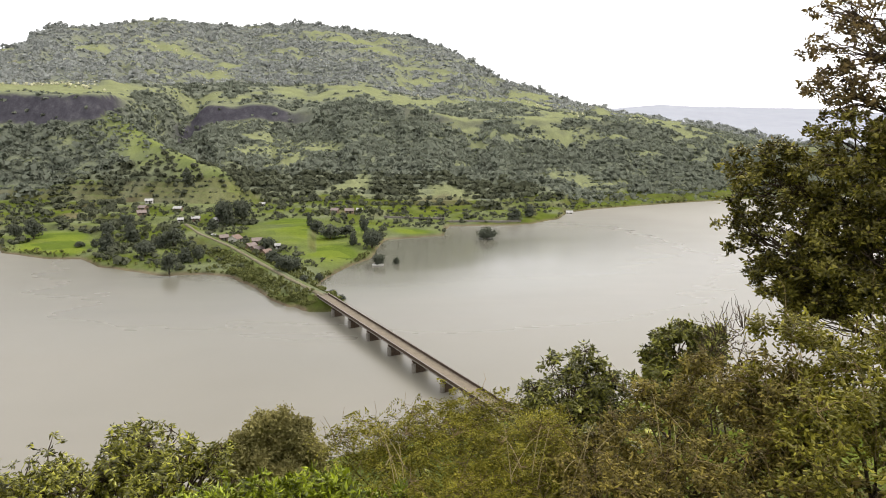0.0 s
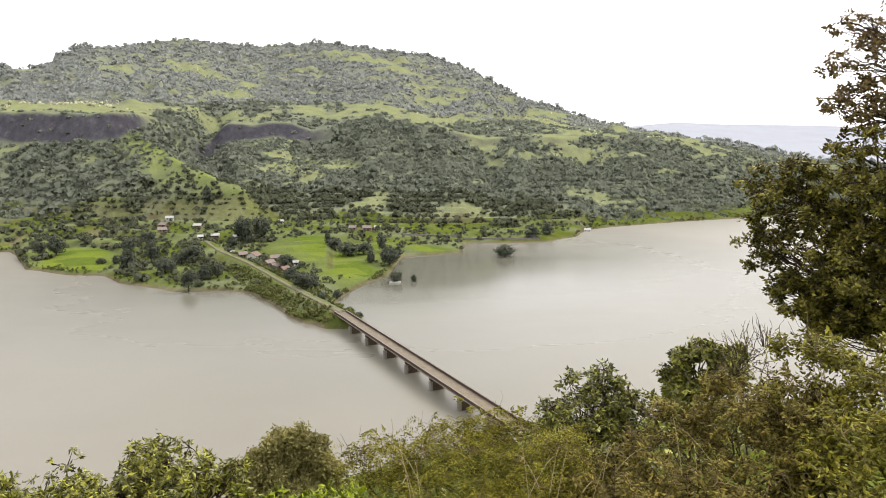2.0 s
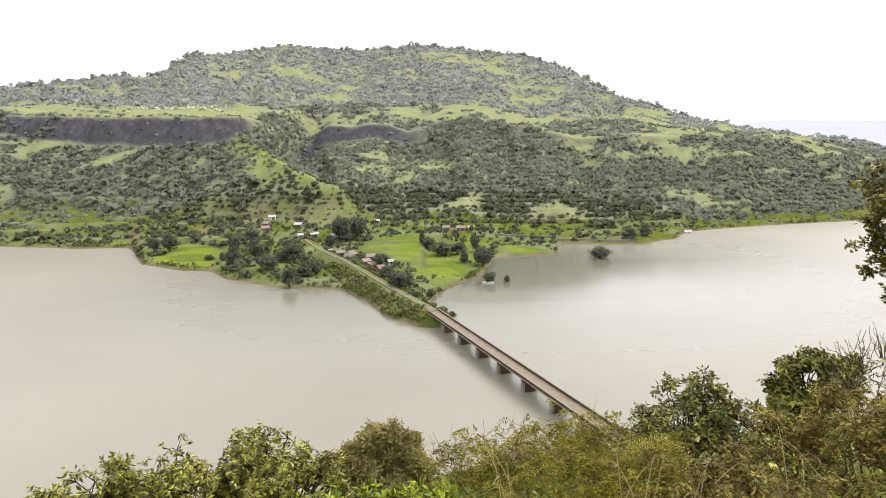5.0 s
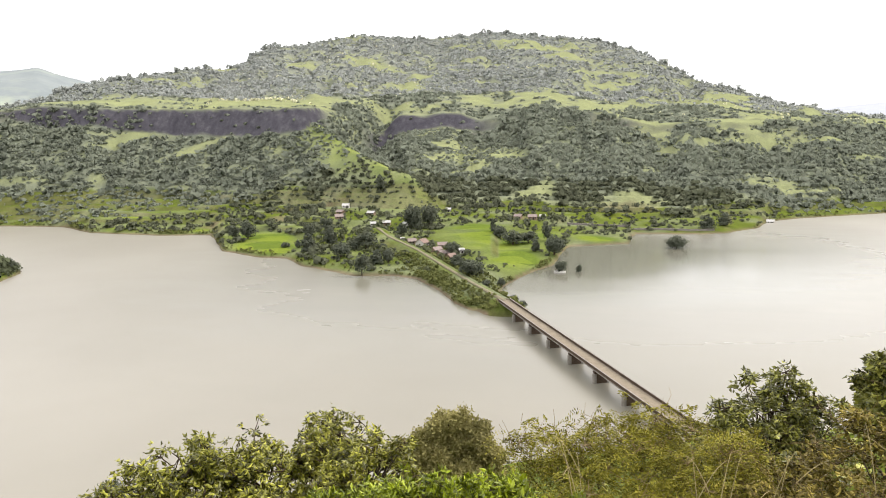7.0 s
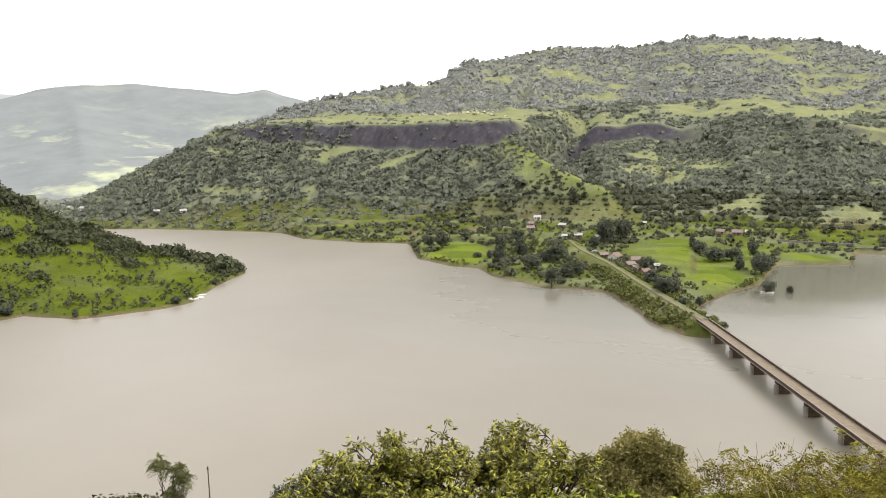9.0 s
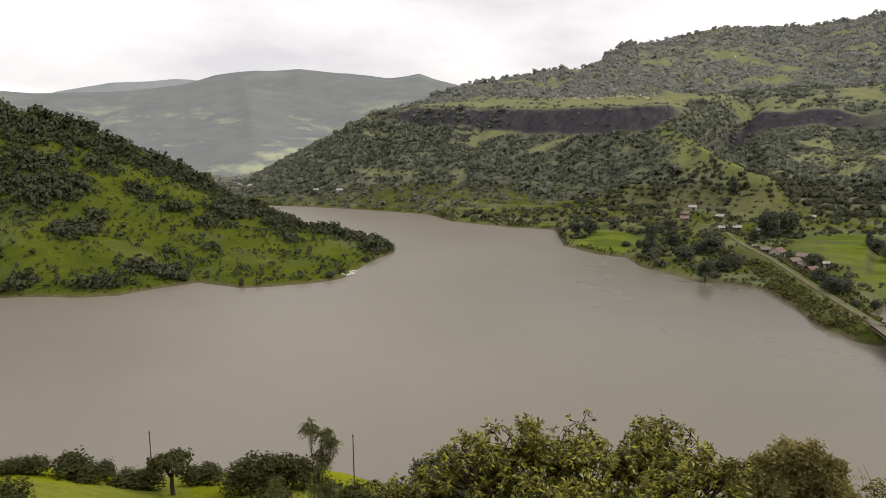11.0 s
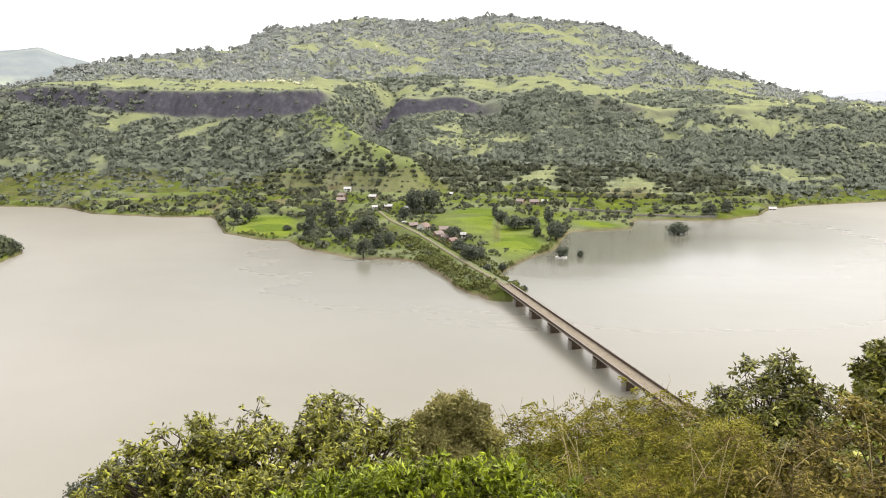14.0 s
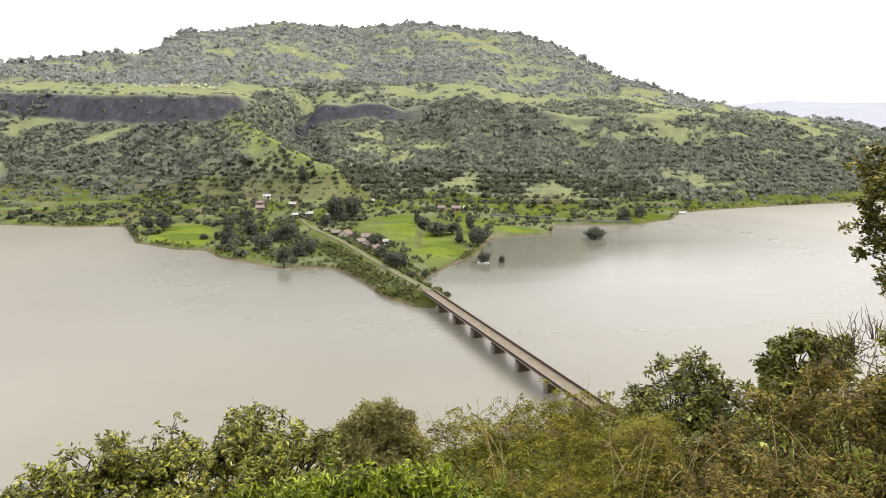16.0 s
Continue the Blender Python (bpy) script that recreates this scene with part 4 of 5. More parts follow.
VILLAGE_TREES = [(-167, 352, 9.8, 8.5), (-185, 393, 7.8, 7.7), (-181, 409, 8.1, 8.5), (-165, 377, 10.3, 8.4), (-143, 340, 7.7, 10.1), (-178, 363, 4.5, 3.9), (-119, 327, 6.8, 7.6),
                 (-114, 330, 7.3, 5.7), (-139, 366, 9.4, 10.8), (-182, 513, 10.5, 7.4), (-134, 434, 14.1, 10.1), (-123, 438, 13.5, 10.1), (-128, 427, 14.3, 9.0), (-87, 353, 6.1, 8.0)]
MORE_TREES = [(-65, 299, 7.2, 9.4), (-77, 323, 5.6, 7.3), (-78, 417, 7.7, 4.0), (-72, 408, 6.9, 6.8), (-131, 406, 6.5, 8.1), (-37, 370, 10.6, 10.6), (-45, 408, 9.0, 5.9), (-47, 372, 6.7, 5.4),
              (-62, 391, 8.0, 12.0), (-54, 397, 6.5, 9.0), (49, 489, 8.0, 11.6), (-225, 391, 11.0, 9.3), (-235, 392, 8.1, 6.5), (61, 504, 8.2, 8.8), (-74, 412, 6.1, 7.3), (-119, 307, 9.7, 5.9)]
for i, (x, y, h, w) in enumerate(VILLAGE_TREES + MORE_TREES):
    stand((1, 0, 2)[i % 3] if w > 5 else 1, x, y, h, w)
for x, y, h, w in [(-189, 369, 3.1, 5.1), (-51, 290, 3.3, 3.4), (-145, 365, 5.6, 6.4), (-130, 367, 3.2, 5.3), (-56, 284, 2.6, 4.0), (-70, 306, 3.6, 5.0), (-80, 331, 4.2, 5.6), (-38, 263, 2.2, 3.5), (-42, 268, 2.5, 3.6)]:
    stand(3, x, y, h, w, "low dark shrub growing by the causeway and huts")
for k, x, y, h, w in [(0, 26, 416, 7.4, 11.9), (2, -30, 332, 5.4, 5.9), (0, -22, 335, 3.8, 3.2)]:
    stand(k, x, y, h, w, "dark tree standing in the flooded lake margin", "trees in the water", -0.5)

for k, az, d, h, w in [(0, -45.9, 414, 4.6, 5.5), (1, -46.6, 420, 6.5, 4.5), (0, -47.2, 424, 5.0, 6.5), (2, -48.1, 430, 5.0, 6.0), (0, -49.0, 436, 5.5, 7.0), (0, -50.0, 440, 4.6, 6.0), (1, -46.0, 420, 5.5, 3.6), (0, -51.2, 446, 5.2, 6.5),
                       (0, -50.6, 330, 3.2, 5.0), (1, -57.5, 322, 3.4, 2.6), (0, -61.6, 342, 4.0, 5.0), (0, -47.7, 372, 3.0, 4.4)]:
    x, y = polar(az, d)
    stand(k, x, y, h, w, "dark tree on the rim of the green headland", "trees of the headland")



def boulder(x, y, size, seed):
    bm = bmesh.new()
    bmesh.ops.create_icosphere(bm, subdivisions=2, radius=0.5)
    for v in bm.verts:
        v.co *= 1 + 0.5 * noise.noise(v.co * 2.2 + Vector((seed, seed * 2, 0)))
        v.co.z *= 0.7
    bmesh.ops.scale(bm, vec=(size * 1.3, size, size), verts=bm.verts)
    ob = part("boulder", bm, MAT_PALE_ROCK)
    ob.matrix_basis = Matrix.Translation((x, y, max(land(x, y), -0.1) + size * 0.12)) @ Matrix.Rotation(seed, 4, "Z")
    return tagged(ob, "pale weathered boulder at the water's edge", "rock", "shore boulders")


MAT_PALE_ROCK = mottled("pale_rock", (0.5, 0.48, 0.44), (0.8, 0.78, 0.72), 0.8, 0.9, 0.05)
for k, (az, d, size) in enumerate([(-49.2, 337, 2.2), (-49.0, 339, 2.8), (-48.8, 341, 2.0), (-48.9, 345, 2.4), (-48.6, 348, 1.8), (-49.6, 335, 1.5)]):
    bx, by = polar(az, d)
    boulder(bx, by, size, k + 1.3)

# ---- low white plinth round a flooded tree ----
bm = bmesh.new()
box(bm, 5.2, 3.6, 1.6, 0, 0, -1.0, 0.08)
plinth = thing("tree_plinth", "low limewashed masonry plinth standing in the water", "plinth", Matrix.Translation((-30.5, 331, 0)))
part("wall", bm, MAT_PLASTER, plinth)

# ---- meadow on the near shoulder: single bushes, trees and poles ----
MEADOW = [(3, -75.9, 104, 1.4, 3.2), (3, -74.4, 104, 2.8, 2.4), (3, -73.5, 105, 3.2, 2.3), (3, -72.6, 104, 3.7, 2.6), (0, -70.3, 102, 5.2, 3.8), (3, -68.1, 103, 4.4, 2.0), (3, -69.3, 100, 3.2, 3.2),
          (3, -66.7, 100, 3.4, 3.2), (3, -65.3, 99, 3.8, 3.6), (2, -63.5, 95, 6.2, 4.8), (3, -61.9, 100, 4.0, 2.4), (3, -60.8, 101, 4.4, 3.0), (0, -58.4, 92, 6.0, 3.4), (1, -57.3, 92, 7.0, 3.2),
          (0, -56.1, 93, 6.8, 3.4), (1, -54.7, 93, 6.4, 3.3), (0, -53.3, 92, 6.2, 3.2), (1, -74.6, 82, 3.9, 3.0), (1, -55.9, 72, 6.6, 3.0), (0, -58.8, 62, 4.6, 3.2), (1, -54.9, 60, 5.2, 3.2),
          (1, -50.2, 76, 8.2, 3.6), (0, -48.3, 74, 8.6, 4.4), (0, -46.4, 72, 7.4, 4.2)]
for k, az, d, h, w in MEADOW:
    x, y = polar(az, d)
    stand((5, 4, 6, 5)[k], x, y, h * (0.92 if k == 2 else 0.72), w * (1.15 if k == 2 else 1.4), ("small leafy tree at the edge of the meadow", "slim leafy tree at the edge of the meadow", "small dark umbrella-shaped tree on the bright meadow", "scrubby green bush on the edge of the bright meadow")[k], "bushes of the meadow")


def pole(az, d, h, lean):
    x, y = polar(az, d)
    p = thing("utility_pole", "thin dark utility pole at the meadow edge", "pole", Matrix.Translation((x, y, land(x, y) - 0.4)) @ Matrix.Rotation(radians(lean), 4, "Y"), "utility poles")
    v, f = tubes([(np.array([(0, 0, 0), (0, 0, h * 0.5), (0, 0, h)]), np.array([0.1, 0.085, 0.065]))], 8)
    part("shaft", array_mesh("shaft", v, f, MAT_BARK, True), MAT_BARK, p)
    bm = bmesh.new()
    box(bm, 0.5, 0.07, 0.08, 0, 0, h - 0.35)
    part("crossarm", bm, MAT_BARK, p)


pole(-64.9, 108, 8.0, 0)
pole(-49.2, 98, 9.5, 0)
pole(-77.2, 108, 3.7, -5)

# ---- scrub and woods on the hillsides: too many to count ----


def clump_field(name, label, x, y, size, tall, n_leaf, mat, seed, sink=0.1, fine=1.0, soft=0.5):
    """One joined mesh of leafy clumps at x, y; size is each one's width, tall its height."""
    r = np.random.default_rng(seed)
    z = height(x, y)
    n = len(x)
    dirs = unit(r.normal(size=(n, n_leaf, 3)) * [1, 1, 0.9] + [0, 0, 0.35])
    rad = r.uniform(0.6, 1.08, (n, n_leaf, 1))
    # each clump is two or three lobes
    lobe = r.normal(size=(n, 3, 3)) * [0.28, 0.28, 0.16]
    pick = r.integers(0, 3, (n, n_leaf))
    off = np.take_along_axis(lobe, pick[..., None].repeat(3, -1), axis=1)
    scale = np.stack([size * 0.36, size * 0.36, tall * 0.42], -1)[:, None]
    o = np.stack([x, y, z + tall * (0.5 - sink)], -1)[:, None] + (dirs * rad * 0.85 + off * 1.2) * scale
    w = unit(np.cross(dirs, r.normal(size=dirs.shape)) + dirs * r.uniform(-0.2, 0.35, (n, n_leaf, 1)))
    s = (size[:, None] * r.uniform(0.24, 0.46, (n, n_leaf)) * fine).reshape(-1) * (1.3 if n_leaf < 12 else 1.0)
    v, f = leaves(o.reshape(-1, 3) - w.reshape(-1, 3) * s[:, None] * 0.5, w.reshape(-1, 3), s, s * 0.85, 0.1, -dirs.reshape(-1, 3))
    nrm = unit(dirs + soft * 0.2 * r.normal(size=dirs.shape) + soft * np.array([0, 0, 1.0])).reshape(-1, 3)
    return tagged(new(name, array_mesh(name, v, f, mat, normals=np.repeat(nrm, 4, axis=0))), label, "vegetation", kind="stuff")


def scatter(n, az0, az1, d0, d1, seed):
    r = np.random.default_rng(seed)
    az = r.uniform(az0, az1, n)
    d = np.sqrt(r.uniform(d0 ** 2, d1 ** 2, n))
    return d * np.sin(np.radians(az)), d * np.cos(np.radians(az)), az, d, r


def hillside_woods():
    x, y, az, d, r = scatter(96000, -64, 34, 330, 1400, 101)
    # the lower slope is the most densely grown
    x2, y2, az2, d2, _ = scatter(30000, -60, 32, 520, 900, 102)
    x, y, az, d = np.append(x, x2), np.append(y, y2), np.append(az, az2), np.append(d, d2)
    h = height(x, y)
    shore, toe, edge, crest = along(az, SHORE), along(az, TOE_D), along(az, EDGE_D), along(az, CREST_D)
    n1, n2 = fbm(x / 55, y / 55, 4, 41), fbm(x / 16, y / 16, 3, 42)
    rag = 1.5 * n2 + 0.8 * n1 + 1.0 * fbm(x / 6, y / 6, 2, 43)
    shelf = np.clip(1.3 - np.abs((d - edge - 62) / 60), 0, 1) * (az > -46) * (az < -23)
    open_land = np.maximum(shelf, np.maximum(patches(az, d, UPPER_GRASS, rag), patches(az, d, LOWER_GRASS, rag)))
    open_land = np.maximum(np.maximum(open_land, 0.75 * on_spur(x, y)), 0.8 * strips(az, h, d))
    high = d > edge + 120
    filler = np.arange(len(x)) >= 96000
    p = 0.7 - 1.5 * n1 - 1.2 * n2 - 0.75 * open_land + 0.24 * ((d > toe) & (d < edge)) + 0.25 * (np.abs(d - crest) < 12) + high * (0.12 - 0.3 * n1)
    gully = np.clip(1.4 - np.abs(az + 21.6 - 0.012 * (d - 700)) / 1.3, 0, 1) * (d > 640) * (d < 930) * (on_spur(x, y) < 0.5)
    p = p + 0.8 * gully
    f = terrace(x, y, rough_main(az, d, x, y))[0]
    p = np.where((d < toe + 25) & (az < 10), np.where(az < -24, 0.42, 0.26) + 0.85 * (f > 0.7) - 0.8 * n1, p) - 1.3 * patches(az, d, FIELDS, 0.8 * n2)
    cliff = (d > edge - 24) & (d < edge + 4) & (((az > -46) & (az < -23.5)) | ((az > -19.6) & (az < -10))) & (r.uniform(size=len(x)) < np.where(az < -36, 0.6, 0.9))
    ok = (d > shore + 4) & (h > 1.2) & (d < crest + 25) & ~(filler & ((d < toe) | (d > edge))) & (r.uniform(size=len(x)) < p) & ~cliff & ~((az < -44.5) & (d < 640))
    for q0, q1 in zip(ROAD, ROAD[1:]):
        ok &= ridge(x, y, *q0, 0, *q1, 0, 0, 1) < -5.0
    x, y, d, az, toe, ol, high = x[ok], y[ok], d[ok], az[ok], toe[ok], open_land[ok], high[ok]
    size = np.exp(np.random.default_rng(5).normal(1.28, 0.42, len(x))).clip(1.2, 9.0) * np.where(ol > 0.4, 0.7, 1.0) * np.where(d < toe, np.where(az < -24, 0.85, 0.6), 1.0)
    rim = (np.abs(d - crest[ok]) < 14) & (np.random.default_rng(8).uniform(size=len(x)) < 0.5)
    size = np.where(rim, size * 1.25, size)
    near = d < 600
    for name, label, sel, n_leaf, mat in (("terrace_woods", "green trees and hedges on the terraces", near, 22, MAT_TERRACE), ("lower_slope_woods", "dark green woods on the lower mountain slope", ~near & ~high, 10, MAT_HAZY_TREE),
                                          ("upper_slope_woods", "scattered trees on the high mountain slopes, greyed by haze", high, 10, MAT_HAZY_HIGH_TREE)):
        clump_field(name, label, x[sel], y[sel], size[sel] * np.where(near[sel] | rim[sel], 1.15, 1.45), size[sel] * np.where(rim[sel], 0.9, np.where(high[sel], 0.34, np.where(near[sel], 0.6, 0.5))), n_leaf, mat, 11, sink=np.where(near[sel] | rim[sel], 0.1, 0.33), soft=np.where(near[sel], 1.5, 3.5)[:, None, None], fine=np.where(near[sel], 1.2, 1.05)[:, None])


hillside_woods()


def pale_scrub():
    """Pale yellowish small trees and rocks dotted over the shelf and the upper slopes."""
    x, y, az, d, r = scatter(14000, -34, 16, 740, 1250, 131)
    edge = along(az, EDGE_D)
    n1 = fbm(x / 40, y / 40, 3, 55)
    row = (np.abs(d - edge - 108) < 12) & (az < -25.5) & (az > -32)
    ok = (d > edge + 40) & (r.uniform(size=len(x)) < np.where(row, 0.7, np.clip(n1 - 0.08, 0, 1) * 0.5))
    x, y = x[ok], y[ok]
    size = r.uniform(2.4, 5.0, len(x))
    clump_field("pale_scrub", "pale yellowish scrub dotted over the mountain slopes", x, y, size, size * 0.8, 9, MAT_PALE_SCRUB, 19, soft=0.9)


MAT_PALE_SCRUB = leafy("pale_scrub", (0.7, 0.69, 0.44), (0.95, 0.92, 0.66), 0.95, 0.0, 0.4, 0.1)
pale_scrub()

HEADLAND_WOODS = [(-77, 415, 2.6, 24), (-73.5, 470, 3.0, 22), (-70.5, 470, 2.0, 16), (-78, 372, 3.5, 20), (-72.5, 352, 3, 11), (-68.5, 340, 2.5, 9), (-75.5, 396, 2.2, 20), (-74.5, 440, 2, 25), (-72.5, 450, 2.2, 26), (-71.5, 430, 1.6, 16), (-74, 503, 4.5, 26), (-69.5, 500, 3.2, 20),
                  (-66, 492, 2.5, 15), (-63, 495, 2, 13), (-61, 495, 1.5, 15), (-69.5, 445, 2.2, 18), (-66.8, 470, 1.2, 12), (-64.2, 448, 1.5, 10), (-62, 440, 1.3, 10), (-59.9, 428, 1.2, 10), (-58.2, 455, 1.5, 15),
                  (-56, 475, 1.5, 13), (-54, 450, 1.5, 13), (-53.6, 412, 0.9, 8), (-59.7, 388, 0.8, 6), (-62.3, 348, 0.9, 6), (-64.5, 353, 1.2, 6), (-69, 398, 1.8, 12), (-67.2, 416, 1.2, 8), (-46.8, 405, 1.2, 14), (-48.6, 428, 1.5, 12), (-51, 440, 1.6, 12)]
HEADLAND_GLADES = [(-77.8, 450, 1.5, 20), (-68.6, 472, 1.2, 7), (-65.3, 465, 1.3, 8), (-67.5, 428, 1.2, 6), (-63, 466, 1.0, 6), (-72, 385, 1.8, 9), (-69, 362, 2.2, 10), (-65.5, 376, 1.6, 12), (-63, 395, 1.3, 10), (-60.8, 415, 1.0, 8), (-57.5, 402, 2.0, 18),
                   (-56, 366, 2.4, 14), (-53, 355, 2.4, 16), (-50.5, 385, 1.8, 25), (-57, 438, 1.0, 6)]


def headland_bushes():
    x, y, az, d, r = scatter(50000, -92, -44.8, 318, 600, 103)
    h = height(x, y)
    n1, n2 = fbm(x / 45, y / 45, 4, 71), fbm(x / 14, y / 14, 3, 72)
    near = along(az, [(-100, 380), (-73.7, 346), (-66.3, 324), (-60.7, 341), (-57.5, 320), (-52.6, 321), (-49.5, 332), (-47.9, 365), (-45.8, 401)])
    rag = 1.4 * n2 + 0.6 * n1
    wood, glade = patches(az, d, HEADLAND_WOODS, rag), patches(az, d, HEADLAND_GLADES, rag)
    p = 0.3 + 1.1 * np.clip(n2, -0.12, 1) + 1.0 * wood - 0.26 * glade + 0.9 * ((d > along(az, [(-64, 497), (-52, 442), (-45, 405)])) & (az > -66))
    crest = along(az, [(-100, 540), (-72.6, 520), (-64, 510), (-60, 500), (-57, 490), (-52, 450), (-45, 425)])
    keep = (h > 0.5) & (d > near + 1) & (d < crest + 18) & (r.uniform(size=len(x)) < p * 0.6)
    x, y, wood, rim = x[keep], y[keep], wood[keep], np.abs(d - crest)[keep] < 12
    size = np.exp(np.random.default_rng(6).normal(0.55, 0.55, len(x))).clip(0.5, 5.5) * (1 + 0.75 * wood) * np.where(rim, 1.25, 1.0)
    clump_field("headland_scrub", "dark bushes dotted over the green headland", x, y, size, size * 0.85, 19, MAT_SCRUB, 12, fine=0.8, soft=0.9)


MAT_SCRUB = leafy("scrub_foliage", (0.068, 0.082, 0.053), (0.152, 0.168, 0.092), 0.9, 0.0, 0.3, speckle=0.4)
headland_bushes()


def shore_fringe():
    """Low bushes along the water's edge and on the causeway's flanks."""
    r = np.random.default_rng(31)
    az = r.uniform(-56, 30, 3200)
    d = along(az, SHORE) + 1.5 + 11 * r.uniform(0, 1, 3200) ** 2
    x, y = d * np.sin(np.radians(az)), d * np.cos(np.radians(az))
    ok = (height(x, y) > 0.5) & ~((az > -6) & (az < 0.8)) & (fbm(x / 25, y / 25, 3, 77) + r.uniform(-0.2, 0.2, 3200) > 0.0)
    a, b = np.array(ROAD[0]), np.array(ROAD[3])
    t = r.uniform(-0.03, 1, 1300)[:, None]
    off = np.where(r.uniform(size=1300) < 0.6, -1, 1) * r.uniform(3.2, 13, 1300)
    flank = a + (b - a) * t + off[:, None] * np.array([0.872, 0.489])
    fx, fy = flank[:, 0], flank[:, 1]
    fo = height(fx, fy) > 0.4
    X, Y = np.append(x[ok], fx[fo]), np.append(y[ok], fy[fo])
    size = np.exp(r.normal(0.2, 0.5, len(X))).clip(0.4, 3.2)
    clump_field("shore_bushes", "low green bushes along the shore and causeway", X, Y, size, size * 0.8, 20, MAT_SHORE, 13)


MAT_SHORE = leafy("shore_foliage", (0.12, 0.13, 0.05), (0.24, 0.255, 0.085), 0.9, 0.0, 0.35, speckle=0.6)
shore_fringe()


MAT_TUFT = leafy("meadow_weeds", (0.058, 0.062, 0.02), (0.135, 0.145, 0.042), 0.9, 0.0, 0.35, 0.3, speckle=0.5)


def meadow_tufts():
    x, y, az, d, r = scatter(7000, -92, -45, 40, 108, 107)
    n1 = fbm(x / 14, y / 14, 3, 91)
    ok = (r.uniform(size=len(x)) < 0.0 + 1.0 * n1 + 1.1 * np.clip((92 - d) / 20, 0, 1)) & (height(x, y) > 2)
    x, y = x[ok], y[ok]
    size = np.exp(r.normal(-0.75, 0.5, len(x))).clip(0.15, 1.6)
    clump_field("meadow_tufts", "small dark bushes and weeds dotted over the meadow", x, y, size * 0.85, size * 0.6, 15, MAT_TUFT, 14, soft=0.9)


meadow_tufts()



def village_hedges():
    """Bushes and hedges between the houses and round the fields."""
    x, y, az, d, r = scatter(9000, -33, -3, 318, 520, 109)
    n2 = fbm(x / 13, y / 13, 3, 93)
    near = along(az, SHORE)
    hub = 0.5 * (r.uniform(size=len(x)) < 0.5) + np.clip(1.3 - np.hypot((az + 20.5) / 4.5, (d - 410) / 75), 0, 1) + np.clip(1.2 - np.hypot((az + 15) / 2.2, (d - 375) / 40), 0, 1)
    p = 0.03 + 0.1 * hub + 0.7 * n2 * (0.3 + hub) - 0.5 * patches(az, d, FIELDS, 0 * az)
    ok = (d > near + 6) & (r.uniform(size=len(x)) < p)
    for q0, q1 in zip(ROAD, ROAD[1:]):
        ok &= ridge(x, y, *q0, 0, *q1, 0, 0, 1) < -3.5
    x, y = x[ok], y[ok]
    size = np.exp(r.normal(0.75, 0.45, len(x))).clip(0.7, 5.0)
    clump_field("village_hedges", "dark hedges and bushes among the village houses", x, y, size, size * 0.85, 40, MAT_HEDGE, 16)


MAT_HEDGE = leafy("hedge_foliage", (0.1, 0.112, 0.065), (0.19, 0.205, 0.11), 0.9, 0.0, 0.35, speckle=0.5)
village_hedges()

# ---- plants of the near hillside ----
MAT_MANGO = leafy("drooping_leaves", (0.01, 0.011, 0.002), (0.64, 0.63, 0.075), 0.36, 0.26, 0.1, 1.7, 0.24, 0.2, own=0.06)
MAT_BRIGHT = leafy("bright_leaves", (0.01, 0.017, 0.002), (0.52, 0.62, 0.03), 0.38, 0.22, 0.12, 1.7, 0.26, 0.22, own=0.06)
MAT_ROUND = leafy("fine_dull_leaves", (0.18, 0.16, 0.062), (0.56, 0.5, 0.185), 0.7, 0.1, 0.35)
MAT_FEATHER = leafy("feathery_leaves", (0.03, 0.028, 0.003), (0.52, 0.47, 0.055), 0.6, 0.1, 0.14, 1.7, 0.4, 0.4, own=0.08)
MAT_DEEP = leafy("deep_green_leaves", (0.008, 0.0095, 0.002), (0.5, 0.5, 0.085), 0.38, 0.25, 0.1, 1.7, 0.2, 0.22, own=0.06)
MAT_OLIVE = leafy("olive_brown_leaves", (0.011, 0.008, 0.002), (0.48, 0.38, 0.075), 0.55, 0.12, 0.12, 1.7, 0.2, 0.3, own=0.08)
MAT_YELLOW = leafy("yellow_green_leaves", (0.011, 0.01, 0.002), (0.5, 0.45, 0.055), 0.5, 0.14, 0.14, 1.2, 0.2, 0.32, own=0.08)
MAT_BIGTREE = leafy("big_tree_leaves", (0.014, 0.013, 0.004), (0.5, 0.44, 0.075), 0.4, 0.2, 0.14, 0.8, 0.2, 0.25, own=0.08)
MAT_RUSSET = leafy("russet_leaves", (0.06, 0.042, 0.02), (0.46, 0.33, 0.13), 0.55, 0.15, 0.4, 0.8, 0.4, 0.3, own=0.1)
MAT_SLENDER = leafy("feathery_pale_leaves", (0.05, 0.056, 0.022), (0.3, 0.315, 0.11), 0.7, 0.1, 0.3, 0.6)
MAT_TWIG = mottled("dry_twig", (0.15, 0.105, 0.045), (0.36, 0.265, 0.12), 3.0, 0.9)
MAT_STRAW = mottled("straw_stalk", (0.28, 0.22, 0.1), (0.46, 0.38, 0.18), 3.0, 0.85)


